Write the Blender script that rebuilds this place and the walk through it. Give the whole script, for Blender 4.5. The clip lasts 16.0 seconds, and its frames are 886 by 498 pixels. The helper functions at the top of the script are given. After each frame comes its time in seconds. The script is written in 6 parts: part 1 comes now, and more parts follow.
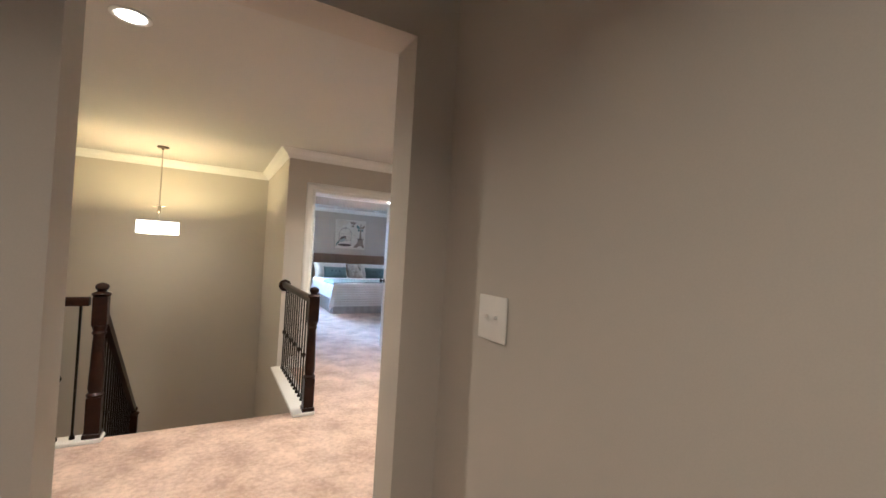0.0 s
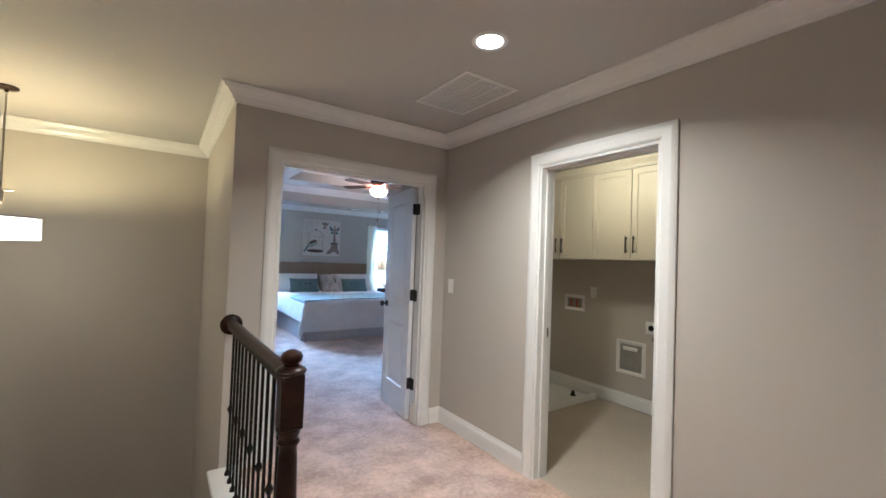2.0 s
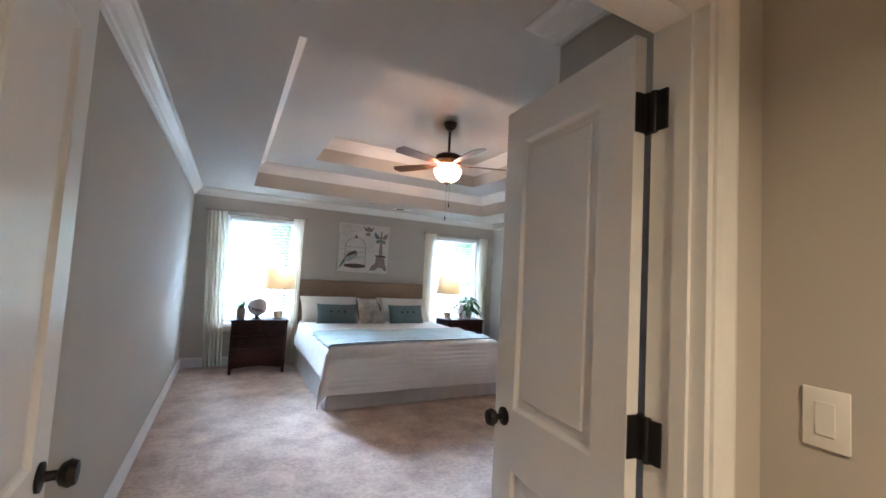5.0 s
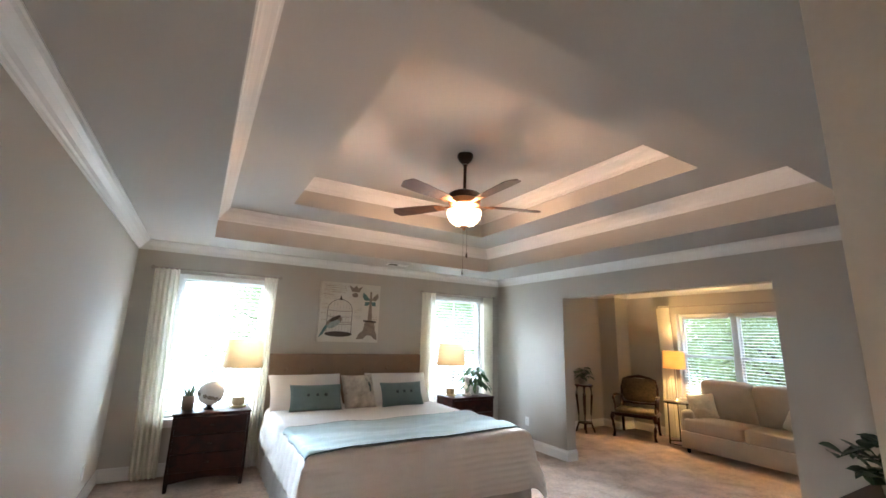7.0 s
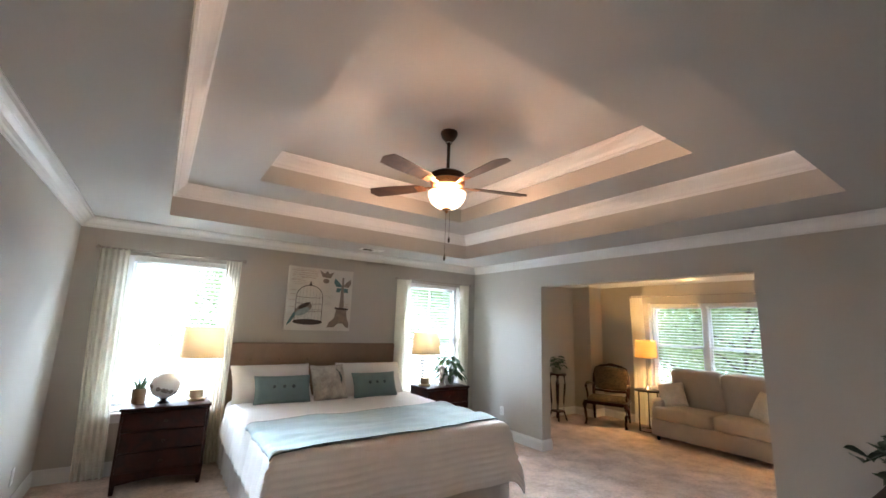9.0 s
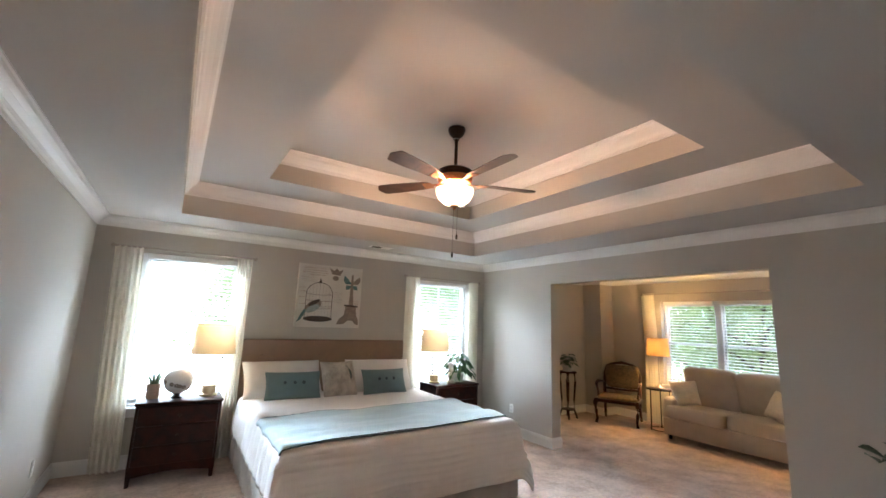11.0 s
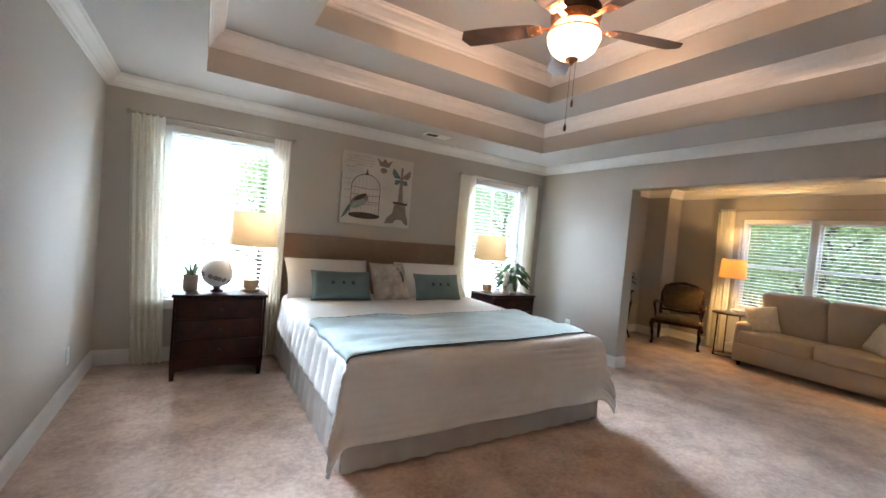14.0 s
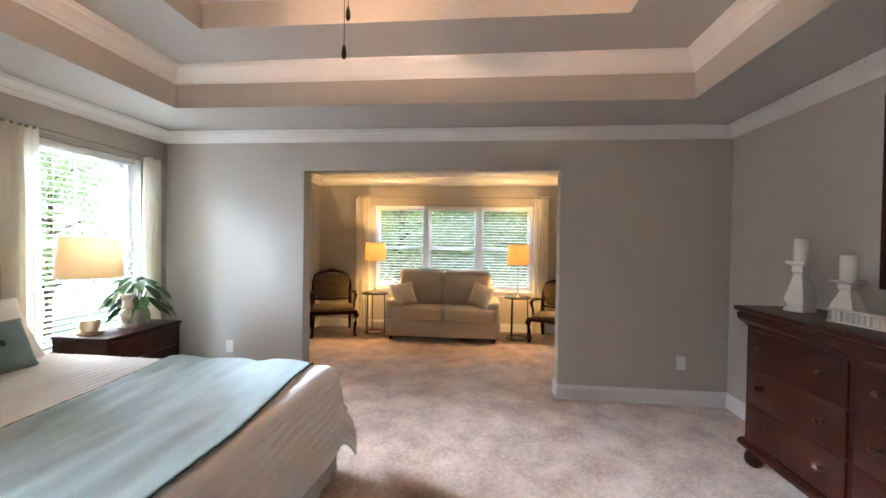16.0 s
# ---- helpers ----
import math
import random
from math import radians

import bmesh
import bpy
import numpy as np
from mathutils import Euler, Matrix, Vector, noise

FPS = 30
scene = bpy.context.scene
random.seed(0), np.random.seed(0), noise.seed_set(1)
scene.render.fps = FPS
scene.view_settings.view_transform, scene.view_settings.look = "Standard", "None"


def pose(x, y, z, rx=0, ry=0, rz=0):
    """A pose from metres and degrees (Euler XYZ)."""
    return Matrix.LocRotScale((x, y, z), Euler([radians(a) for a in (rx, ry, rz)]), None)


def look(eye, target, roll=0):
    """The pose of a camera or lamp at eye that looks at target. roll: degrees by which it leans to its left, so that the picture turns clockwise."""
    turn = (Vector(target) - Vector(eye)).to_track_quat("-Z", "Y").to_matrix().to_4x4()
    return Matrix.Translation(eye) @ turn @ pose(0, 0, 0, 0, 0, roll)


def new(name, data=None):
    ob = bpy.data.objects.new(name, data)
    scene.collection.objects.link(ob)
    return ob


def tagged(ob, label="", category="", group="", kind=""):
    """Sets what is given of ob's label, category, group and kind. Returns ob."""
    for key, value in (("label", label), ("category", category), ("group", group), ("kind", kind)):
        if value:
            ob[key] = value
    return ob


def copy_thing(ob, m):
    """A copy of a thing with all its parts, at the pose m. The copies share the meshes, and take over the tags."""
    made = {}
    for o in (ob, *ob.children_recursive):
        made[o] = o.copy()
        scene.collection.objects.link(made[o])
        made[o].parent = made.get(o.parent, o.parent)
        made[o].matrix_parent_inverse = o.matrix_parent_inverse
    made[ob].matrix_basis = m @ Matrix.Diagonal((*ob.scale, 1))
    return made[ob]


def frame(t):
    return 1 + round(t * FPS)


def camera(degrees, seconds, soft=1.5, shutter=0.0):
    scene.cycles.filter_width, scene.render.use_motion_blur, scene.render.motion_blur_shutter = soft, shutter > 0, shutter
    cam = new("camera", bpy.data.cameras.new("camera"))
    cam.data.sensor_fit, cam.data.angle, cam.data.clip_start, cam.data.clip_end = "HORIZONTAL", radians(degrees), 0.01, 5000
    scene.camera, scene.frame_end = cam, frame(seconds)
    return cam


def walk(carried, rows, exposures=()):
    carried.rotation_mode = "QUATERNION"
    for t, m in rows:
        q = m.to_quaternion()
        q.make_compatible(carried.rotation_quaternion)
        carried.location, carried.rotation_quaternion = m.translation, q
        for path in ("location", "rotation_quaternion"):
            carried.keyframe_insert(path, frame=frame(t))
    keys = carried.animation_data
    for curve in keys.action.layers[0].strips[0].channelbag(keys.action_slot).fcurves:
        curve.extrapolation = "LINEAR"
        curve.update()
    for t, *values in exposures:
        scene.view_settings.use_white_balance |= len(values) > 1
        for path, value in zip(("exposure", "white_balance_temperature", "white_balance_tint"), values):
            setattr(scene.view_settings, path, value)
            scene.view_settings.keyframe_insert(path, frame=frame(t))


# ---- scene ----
cam = camera(94.8, 16.0, soft=1.6)
PATH = [
    (0, (0.239, -0.841, 1.387), (1.222, 0.901, 1.415), 3.3),
    (0.5, (0.243, -0.364, 1.383), (0.989, 1.491, 1.412), 3.2),
    (1, (0.248, 0.134, 1.39), (1.084, 1.951, 1.396), 3.3),
    (1.5, (0.397, 0.605, 1.392), (1.323, 2.378, 1.394), 2.3),
    (2, (0.588, 1.09, 1.409), (1.719, 2.739, 1.461), 2.1),
    (2.5, (0.843, 1.508, 1.369), (1.961, 3.165, 1.422), 2.3),
    (3, (1.04, 1.921, 1.355), (2.049, 3.648, 1.363), 3.2),
    (3.5, (1.238, 2.36, 1.374), (2.189, 4.119, 1.396), 3.1),
    (6, (1.599, 4.155, 1.439), (2.516, 5.91, 1.722), 2.5),
    (6.5, (1.627, 4.385, 1.443), (2.593, 6.093, 1.833), 2.6),
    (7, (1.73, 4.583, 1.509), (2.711, 6.275, 1.928), 1.8),
    (7.5, (1.767, 4.724, 1.513), (2.809, 6.381, 1.923), 2.2),
    (8, (1.772, 4.8, 1.511), (2.874, 6.419, 1.914), 2.5),
    (8.5, (1.766, 4.821, 1.525), (2.88, 6.439, 1.897), 2.2),
    (9, (1.784, 4.815, 1.523), (2.891, 6.441, 1.888), 2.1),
    (11.3, (1.812, 4.808, 1.515), (2.858, 6.478, 1.86), 2.3),
    (11.5, (1.835, 4.824, 1.499), (2.826, 6.547, 1.726), 3.0),
    (12, (1.808, 4.855, 1.417), (2.679, 6.655, 1.393), 4.6),
    (12.5, (1.791, 4.889, 1.412), (2.594, 6.718, 1.312), 4.7),
    (13, (1.762, 4.98, 1.353), (2.556, 6.812, 1.236), 4.8),
    (13.5, (1.701, 5.268, 1.343), (2.571, 7.067, 1.25), 5.5),
    (14, (1.781, 5.656, 1.346), (2.806, 7.372, 1.284), 5.1),
    (14.5, (1.823, 6.052, 1.363), (3.239, 7.464, 1.337), 5.3),
    (15, (1.981, 6.404, 1.378), (3.774, 7.29, 1.389), 3.9),
    (15.5, (2.134, 6.641, 1.392), (4.062, 7.17, 1.405), 2.2),
    (16, (2.208, 6.873, 1.401), (4.198, 7.071, 1.371), 0.9),
]
walk(cam, [(t, look(eye, target, roll)) for t, eye, target, roll in PATH],
     exposures=[(0.0, 1.48, 4800, 8), (0.8, 1.52, 4450, 8), (1.5, 1.25, 4400, 7), (2.5, 0.98, 4380, 6), (3.5, 0.98, 4400, 7), (6.0, 1.15, 6250, 8), (9.0, 1.1, 6400, 10), (12.0, 1.1, 6500, 11), (14.5, 0.93, 6450, 11), (15.0, 1.08, 6500, 11), (16.0, 1.25, 6550, 13)])

# ---- light ----
world = bpy.data.worlds.new("overcast_sky")
world.use_nodes = True
scene.world = world
wn = world.node_tree.nodes
sky = wn.new("ShaderNodeTexSky")
sky.sky_type, sky.sun_disc = "NISHITA", False
sky.sun_elevation, sky.sun_rotation = radians(50), radians(200)
sky.air_density, sky.dust_density = 1.0, 3.0
world.node_tree.links.new(sky.outputs["Color"], wn["Background"].inputs["Color"])
wn["Background"].inputs["Strength"].default_value = 0.15


def lamp(name, kind, energy, colour, m, size=0.1, size_y=None, angle=None):
    data = bpy.data.lights.new(name, kind)
    data.energy, data.color = energy, colour
    if kind == "AREA":
        data.shape, data.size, data.size_y = "RECTANGLE", size, size_y or size
    elif kind == "SUN":
        data.angle = radians(angle)
    else:
        data.shadow_soft_size = size
    ob = new(name, data)
    ob.matrix_world = m
    return ob


DAY, WARM = (0.675, 0.83, 1.0), (1.0, 0.69, 0.36)
lamp("sun", "SUN", 5.0, (1.0, 0.97, 0.92), look((0, 0, 10), (2.5, 4, 5)), angle=10)
# sky light that comes down on the windows from above
west_sky = lamp("sky_at_west_window", "AREA", 390, DAY, look((0.9, 14.0, 3.6), (1.95, 10.0, 1.3)), 2.6, 1.8)
east_sky = lamp("sky_at_east_window", "AREA", 340, DAY, look((6.2, 14.0, 3.6), (5.2, 10.0, 1.3)), 2.6, 1.8)
west_sky.data.spread = east_sky.data.spread = radians(64)
lamp("sky_at_sitting_window", "AREA", 110, DAY, look((10.5, 7.38, 3.2), (8.8, 7.38, 1.3)), 2.4, 1.2)


# ---- materials ----
def principled(name):
    m = bpy.data.materials.new(name)
    m.use_nodes = True
    n = m.node_tree.nodes
    return m, n, m.node_tree.links, n["Principled BSDF"]


def surface(name, colour, rough=0.6, metal=0.0, vary=0.12, scale=3.0, fine=120.0, bump=0.1, depth=0.002, stretch=(1, 1, 1),
            coat=0.0, sheen=0.0, second=None, trans=0.0, per_object=0.0):
    """A surface with blotches at one scale, grain at a finer one, and relief from the grain."""
    m, n, link, p = principled(name)
    tc = n.new("ShaderNodeTexCoord")
    mp = n.new("ShaderNodeMapping")
    mp.inputs["Scale"].default_value = stretch
    link.new(tc.outputs["Object"], mp.inputs["Vector"])
    big = n.new("ShaderNodeTexNoise")
    big.inputs["Scale"].default_value, big.inputs["Detail"].default_value = scale, 5
    small = n.new("ShaderNodeTexNoise")
    small.inputs["Scale"].default_value, small.inputs["Detail"].default_value = fine, 3
    link.new(mp.outputs["Vector"], big.inputs["Vector"])
    link.new(mp.outputs["Vector"], small.inputs["Vector"])
    add = n.new("ShaderNodeMath")
    add.operation = "ADD"
    link.new(big.outputs["Fac"], add.inputs[0])
    link.new(small.outputs["Fac"], add.inputs[1])
    half = n.new("ShaderNodeMapRange")
    half.inputs["From Min"].default_value, half.inputs["From Max"].default_value = 0.65, 1.35
    link.new(add.outputs[0], half.inputs["Value"])
    mix = n.new("ShaderNodeMix")
    mix.data_type = "RGBA"
    dark = tuple(c * (1 - vary) for c in colour)
    light = second or tuple(min(1, c * (1 + vary * 0.6)) for c in colour)
    mix.inputs["A"].default_value, mix.inputs["B"].default_value = (*dark, 1), (*light, 1)
    link.new(half.outputs[0], mix.inputs["Factor"])
    out = mix.outputs["Result"]
    if per_object:
        info = n.new("ShaderNodeObjectInfo")
        rng = n.new("ShaderNodeMapRange")
        rng.inputs["To Min"].default_value, rng.inputs["To Max"].default_value = 1 - per_object, 1 + per_object
        link.new(info.outputs["Random"], rng.inputs["Value"])
        hsv = n.new("ShaderNodeHueSaturation")
        link.new(rng.outputs[0], hsv.inputs["Value"])
        link.new(out, hsv.inputs["Color"])
        out = hsv.outputs["Color"]
    link.new(out, p.inputs["Base Color"])
    p.inputs["Roughness"].default_value, p.inputs["Metallic"].default_value = rough, metal
    p.inputs["Coat Weight"].default_value, p.inputs["Sheen Weight"].default_value = coat, sheen
    p.inputs["Transmission Weight"].default_value = trans
    if bump:
        b = n.new("ShaderNodeBump")
        b.inputs["Strength"].default_value, b.inputs["Distance"].default_value = bump, depth
        link.new(small.outputs["Fac"], b.inputs["Height"])
        link.new(b.outputs["Normal"], p.inputs["Normal"])
    return m


def glow(name, colour, strength):
    m, n, link, p = principled(name)
    p.inputs["Base Color"].default_value = (*colour, 1)
    p.inputs["Emission Color"].default_value = (*colour, 1)
    p.inputs["Emission Strength"].default_value = strength
    return m


def cloth_sheer(name, colour, through_light=0.5, clear=0.15):
    """Thin cloth that lets light through."""
    m, n, link, p = principled(name)
    p.inputs["Base Color"].default_value, p.inputs["Roughness"].default_value = (*colour, 1), 0.9
    tr = n.new("ShaderNodeBsdfTranslucent")
    tr.inputs["Color"].default_value = (*colour, 1)
    tp = n.new("ShaderNodeBsdfTransparent")
    a, b = n.new("ShaderNodeMixShader"), n.new("ShaderNodeMixShader")
    wave = n.new("ShaderNodeTexNoise")
    wave.inputs["Scale"].default_value = 220
    bp = n.new("ShaderNodeBump")
    bp.inputs["Strength"].default_value, bp.inputs["Distance"].default_value = 0.15, 0.001
    link.new(wave.outputs["Fac"], bp.inputs["Height"])
    link.new(bp.outputs["Normal"], p.inputs["Normal"])
    a.inputs[0].default_value, b.inputs[0].default_value = through_light, clear
    link.new(p.outputs[0], a.inputs[1])
    link.new(tr.outputs[0], a.inputs[2])
    link.new(a.outputs[0], b.inputs[1])
    link.new(tp.outputs[0], b.inputs[2])
    link.new(b.outputs[0], n["Material Output"].inputs["Surface"])
    return m


def carpet_material():
    m, n, link, p = principled("carpet")
    tc = n.new("ShaderNodeTexCoord")
    def tex(scale, detail, rough=0.5):
        t = n.new("ShaderNodeTexNoise")
        t.inputs["Scale"].default_value, t.inputs["Detail"].default_value, t.inputs["Roughness"].default_value = scale, detail, rough
        link.new(tc.outputs["Object"], t.inputs["Vector"])
        return t
    foot, pile, fibre = tex(3.6, 5, 0.62), tex(34, 3), tex(170, 2)
    ramp = n.new("ShaderNodeValToRGB")
    ramp.color_ramp.elements[0].position, ramp.color_ramp.elements[0].color = 0.40, (0.37, 0.255, 0.195, 1)
    ramp.color_ramp.elements[1].position, ramp.color_ramp.elements[1].color = 0.60, (0.70, 0.53, 0.435, 1)
    def weigh(t, w, prev=None):
        k = n.new("ShaderNodeMath")
        k.operation = "MULTIPLY_ADD"
        k.inputs[1].default_value = w
        link.new(t.outputs["Fac"], k.inputs[0])
        if prev:
            link.new(prev.outputs[0], k.inputs[2])
        else:
            k.inputs[2].default_value = 0
        return k
    s = weigh(fibre, 0.2, weigh(pile, 0.24, weigh(foot, 0.56)))
    link.new(s.outputs[0], ramp.inputs["Fac"])
    link.new(ramp.outputs["Color"], p.inputs["Base Color"])
    p.inputs["Roughness"].default_value, p.inputs["Sheen Weight"].default_value = 1.0, 0.3
    b = n.new("ShaderNodeBump")
    b.inputs["Strength"].default_value, b.inputs["Distance"].default_value = 0.7, 0.012
    link.new(s.outputs[0], b.inputs["Height"])
    link.new(b.outputs["Normal"], p.inputs["Normal"])
    return m


def wood_material(name, dark, light, rough=0.35, coat=0.3, along=(1, 1, 1)):
    m, n, link, p = principled(name)
    tc, mp = n.new("ShaderNodeTexCoord"), n.new("ShaderNodeMapping")
    mp.inputs["Scale"].default_value = along
    link.new(tc.outputs["Object"], mp.inputs["Vector"])
    w, f = n.new("ShaderNodeTexNoise"), n.new("ShaderNodeTexNoise")
    w.inputs["Scale"].default_value, w.inputs["Detail"].default_value, w.inputs["Distortion"].default_value = 6, 6, 1.5
    f.inputs["Scale"].default_value, f.inputs["Detail"].default_value = 60, 3
    link.new(mp.outputs["Vector"], w.inputs["Vector"])
    link.new(mp.outputs["Vector"], f.inputs["Vector"])
    add = n.new("ShaderNodeMath")
    add.operation = "MULTIPLY_ADD"
    add.inputs[1].default_value = 0.35
    link.new(f.outputs["Fac"], add.inputs[0])
    link.new(w.outputs["Fac"], add.inputs[2])
    r = n.new("ShaderNodeValToRGB")
    r.color_ramp.elements[0].position, r.color_ramp.elements[0].color = 0.45, (*dark, 1)
    r.color_ramp.elements[1].position, r.color_ramp.elements[1].color = 0.9, (*light, 1)
    link.new(add.outputs[0], r.inputs["Fac"])
    link.new(r.outputs["Color"], p.inputs["Base Color"])
    p.inputs["Roughness"].default_value, p.inputs["Coat Weight"].default_value = rough, coat
    p.inputs["Coat Roughness"].default_value = 0.2
    b = n.new("ShaderNodeBump")
    b.inputs["Strength"].default_value, b.inputs["Distance"].default_value = 0.08, 0.001
    link.new(f.outputs["Fac"], b.inputs["Height"])
    link.new(b.outputs["Normal"], p.inputs["Normal"])
    return m


WALL = surface("greige_wall_paint", (0.49, 0.458, 0.41), 0.75, vary=0.04, scale=1.3, fine=260, bump=0.12, depth=0.001)
CEIL = surface("ceiling_paint", (0.52, 0.505, 0.48), 0.85, vary=0.04, scale=1.0, fine=200, bump=0.12, depth=0.001)
TRIM = surface("white_trim_paint", (0.78, 0.775, 0.76), 0.3, vary=0.03, scale=4, fine=90, bump=0.03, depth=0.0006)
CARPET = carpet_material()
TILE = surface("laundry_vinyl_floor", (0.42, 0.37, 0.30), 0.4, vary=0.12, scale=3, fine=60, bump=0.05)
GLASS, _n, _l, _p = principled("window_glass")
_p.inputs["Transmission Weight"].default_value, _p.inputs["Roughness"].default_value, _p.inputs["IOR"].default_value = 1.0, 0.0, 1.02
VINYL = surface("white_vinyl", (0.8, 0.8, 0.79), 0.35, vary=0.02, scale=6, fine=80, bump=0.02)


# ---- builders ----
def box(bm, x0, y0, z0, x1, y1, z1, bevel=0.0, seg=1):
    c, s = ((x0 + x1) / 2, (y0 + y1) / 2, (z0 + z1) / 2), (abs(x1 - x0), abs(y1 - y0), abs(z1 - z0))
    got = bmesh.ops.create_cube(bm, size=1, matrix=Matrix.Translation(c) @ Matrix.Diagonal((*s, 1)))
    if bevel:
        edges = list({e for v in got["verts"] for e in v.link_edges})
        bmesh.ops.bevel(bm, geom=edges, offset=min(bevel, min(s) * 0.45), segments=seg, profile=0.5, affect="EDGES")


def link_mesh(name, bm, material, parent=None, label="", smooth=False, weld=False):
    me = bpy.data.meshes.new(name)
    if weld:
        bmesh.ops.remove_doubles(bm, verts=bm.verts, dist=1e-5)
    bmesh.ops.recalc_face_normals(bm, faces=bm.faces)
    bm.to_mesh(me)
    bm.free()
    for mt in material if isinstance(material, (list, tuple)) else [material]:
        me.materials.append(mt)
    if smooth:
        for f in me.polygons:
            f.use_smooth = True
        me.set_sharp_from_angle(angle=radians(40))
    ob = new(name, me)
    if parent:
        ob.parent = parent
    if label:
        ob["label"] = label
    return ob


def part(name, bm, material, parent, label="", smooth=False):
    return link_mesh(name, bm, material, parent, label, smooth)


def thing(name, m, label, category, group="", kind=""):
    ob = new(name)
    ob.empty_display_size = 0.1
    ob.matrix_world = m
    return tagged(ob, label, category, group, kind)


def B():
    return bmesh.new()


def solid(name, material, parent, *dims, bevel=0.003, label="", seg=1):
    bm = B()
    box(bm, *dims, bevel=bevel, seg=seg)
    return part(name, bm, material, parent, label, smooth=bevel > 0 and seg > 1)


def lathe(bm, profile, m=Matrix(), n=24, a0=0.0, a1=2 * math.pi):
    """Turns a profile of (radius, height) round z."""
    rings = []
    full = abs(a1 - a0) > 6.28
    k = n if full else n + 1
    for r, z in profile:
        if r < 1e-6:
            rings.append([bm.verts.new(m @ Vector((0, 0, z)))] * k)
        else:
            rings.append([bm.verts.new(m @ Vector((r * math.cos(a0 + (a1 - a0) * i / n), r * math.sin(a0 + (a1 - a0) * i / n), z))) for i in range(k)])
    for a, b in zip(rings, rings[1:]):
        for i in range(n):
            j = (i + 1) % k
            quad = [a[i], a[j], b[j], b[i]]
            quad = [v for q, v in enumerate(quad) if v not in quad[:q]]
            if len(quad) > 2:
                bm.faces.new(quad)


def sweep(bm, path, profile, place, closed=False):
    """Runs a profile of (to the left, up) along a flat path with mitred corners; place maps (u, v, w) into the world."""
    n = len(path)
    rings = []
    for i, p in enumerate(path):
        p = Vector(p)
        before = (p - Vector(path[i - 1])).normalized() if closed or i else None
        after = (Vector(path[(i + 1) % n]) - p).normalized() if closed or i < n - 1 else None
        before, after = before or after, after or before
        n0, n1 = Vector((-before.y, before.x)), Vector((-after.y, after.x))
        mitre = (n0 + n1) / (1 + n0.dot(n1))
        rings.append([bm.verts.new(place(*(p + mitre * o), h)) for o, h in profile])
    k = len(profile)
    for i in range(n if closed else n - 1):
        a, b = rings[i], rings[(i + 1) % n]
        for j in range(k):
            bm.faces.new((a[j], b[j], b[(j + 1) % k], a[(j + 1) % k]))
    if not closed:
        bm.faces.new(rings[0])
        bm.faces.new(rings[-1][::-1])


def tube(bm, points, radius, n=10, cap=True):
    """A round bar along points; radius is a number or one for each point."""
    rings = []
    points = [Vector(p) for p in points]
    up = Vector((0, 0, 1))
    for i, p in enumerate(points):
        d = (points[min(i + 1, len(points) - 1)] - points[max(i - 1, 0)]).normalized()
        side = d.cross(up)
        side = (side if side.length > 1e-3 else d.cross(Vector((1, 0, 0)))).normalized()
        top = side.cross(d).normalized()
        r = radius[i] if isinstance(radius, (list, tuple)) else radius
        rings.append([bm.verts.new(p + (side * math.cos(a) + top * math.sin(a)) * r) for a in (2 * math.pi * k / n for k in range(n))])
    for a, b in zip(rings, rings[1:]):
        for k in range(n):
            bm.faces.new((a[k], a[(k + 1) % n], b[(k + 1) % n], b[k]))
    if cap:
        bm.faces.new(rings[0][::-1])
        bm.faces.new(rings[-1])


def grid(bm, nu, nv, at):
    """A sheet of nu by nv cells; at(u, v) with u, v from 0 to 1 gives the place."""
    vs = [[bm.verts.new(at(i / nu, j / nv)) for j in range(nv + 1)] for i in range(nu + 1)]
    for i in range(nu):
        for j in range(nv):
            bm.faces.new((vs[i][j], vs[i + 1][j], vs[i + 1][j + 1], vs[i][j + 1]))
    return vs


def wall(name, axis, a0, a1, near, far, z0, z1, holes=(), material=None, label="greige painted drywall wall"):
    """A wall along axis from a0 to a1, between near and far across it, with openings (from, to, bottom, top) right through."""
    bm = B()
    cuts = sorted({a0, a1, *[h[0] for h in holes], *[h[1] for h in holes]})
    for p, q in zip(cuts, cuts[1:]):
        hole = [h for h in holes if h[0] <= p and q <= h[1]]
        spans = [(z0, z1)] if not hole else [(z0, hole[0][2]), (hole[0][3], z1)]
        for lo, hi in spans:
            if hi - lo > 0.001:
                if axis == "x":
                    box(bm, p, near, lo, q, far, hi)
                else:
                    box(bm, near, p, lo, far, q, hi)
    return tagged(link_mesh(name, bm, material or WALL), label, "wall", kind="structure")


CROWN = [(0, 0), (0, -0.13), (0.012, -0.13), (0.016, -0.112), (0.026, -0.104), (0.036, -0.08), (0.06, -0.05), (0.082, -0.034), (0.09, -0.016), (0.1, -0.014), (0.1, 0)]
BASE = [(0, 0), (0.016, 0), (0.016, 0.095), (0.012, 0.108), (0.007, 0.118), (0.006, 0.13), (0, 0.13)]


def crown(name, path, z, closed=True, tall=1.0):
    bm = B()
    sweep(bm, path, [(o, h * tall) for o, h in CROWN], lambda u, v, w: Vector((u, v, z + w)), closed)
    return tagged(link_mesh(name, bm, TRIM), "white painted crown moulding at the ceiling", "moulding", kind="structure")


def baseboard(name, path):
    bm = B()
    sweep(bm, path, BASE, lambda u, v, w: Vector((u, v, w)), False)
    return tagged(link_mesh(name, bm, TRIM), "white painted baseboard along the wall", "baseboard", kind="structure")


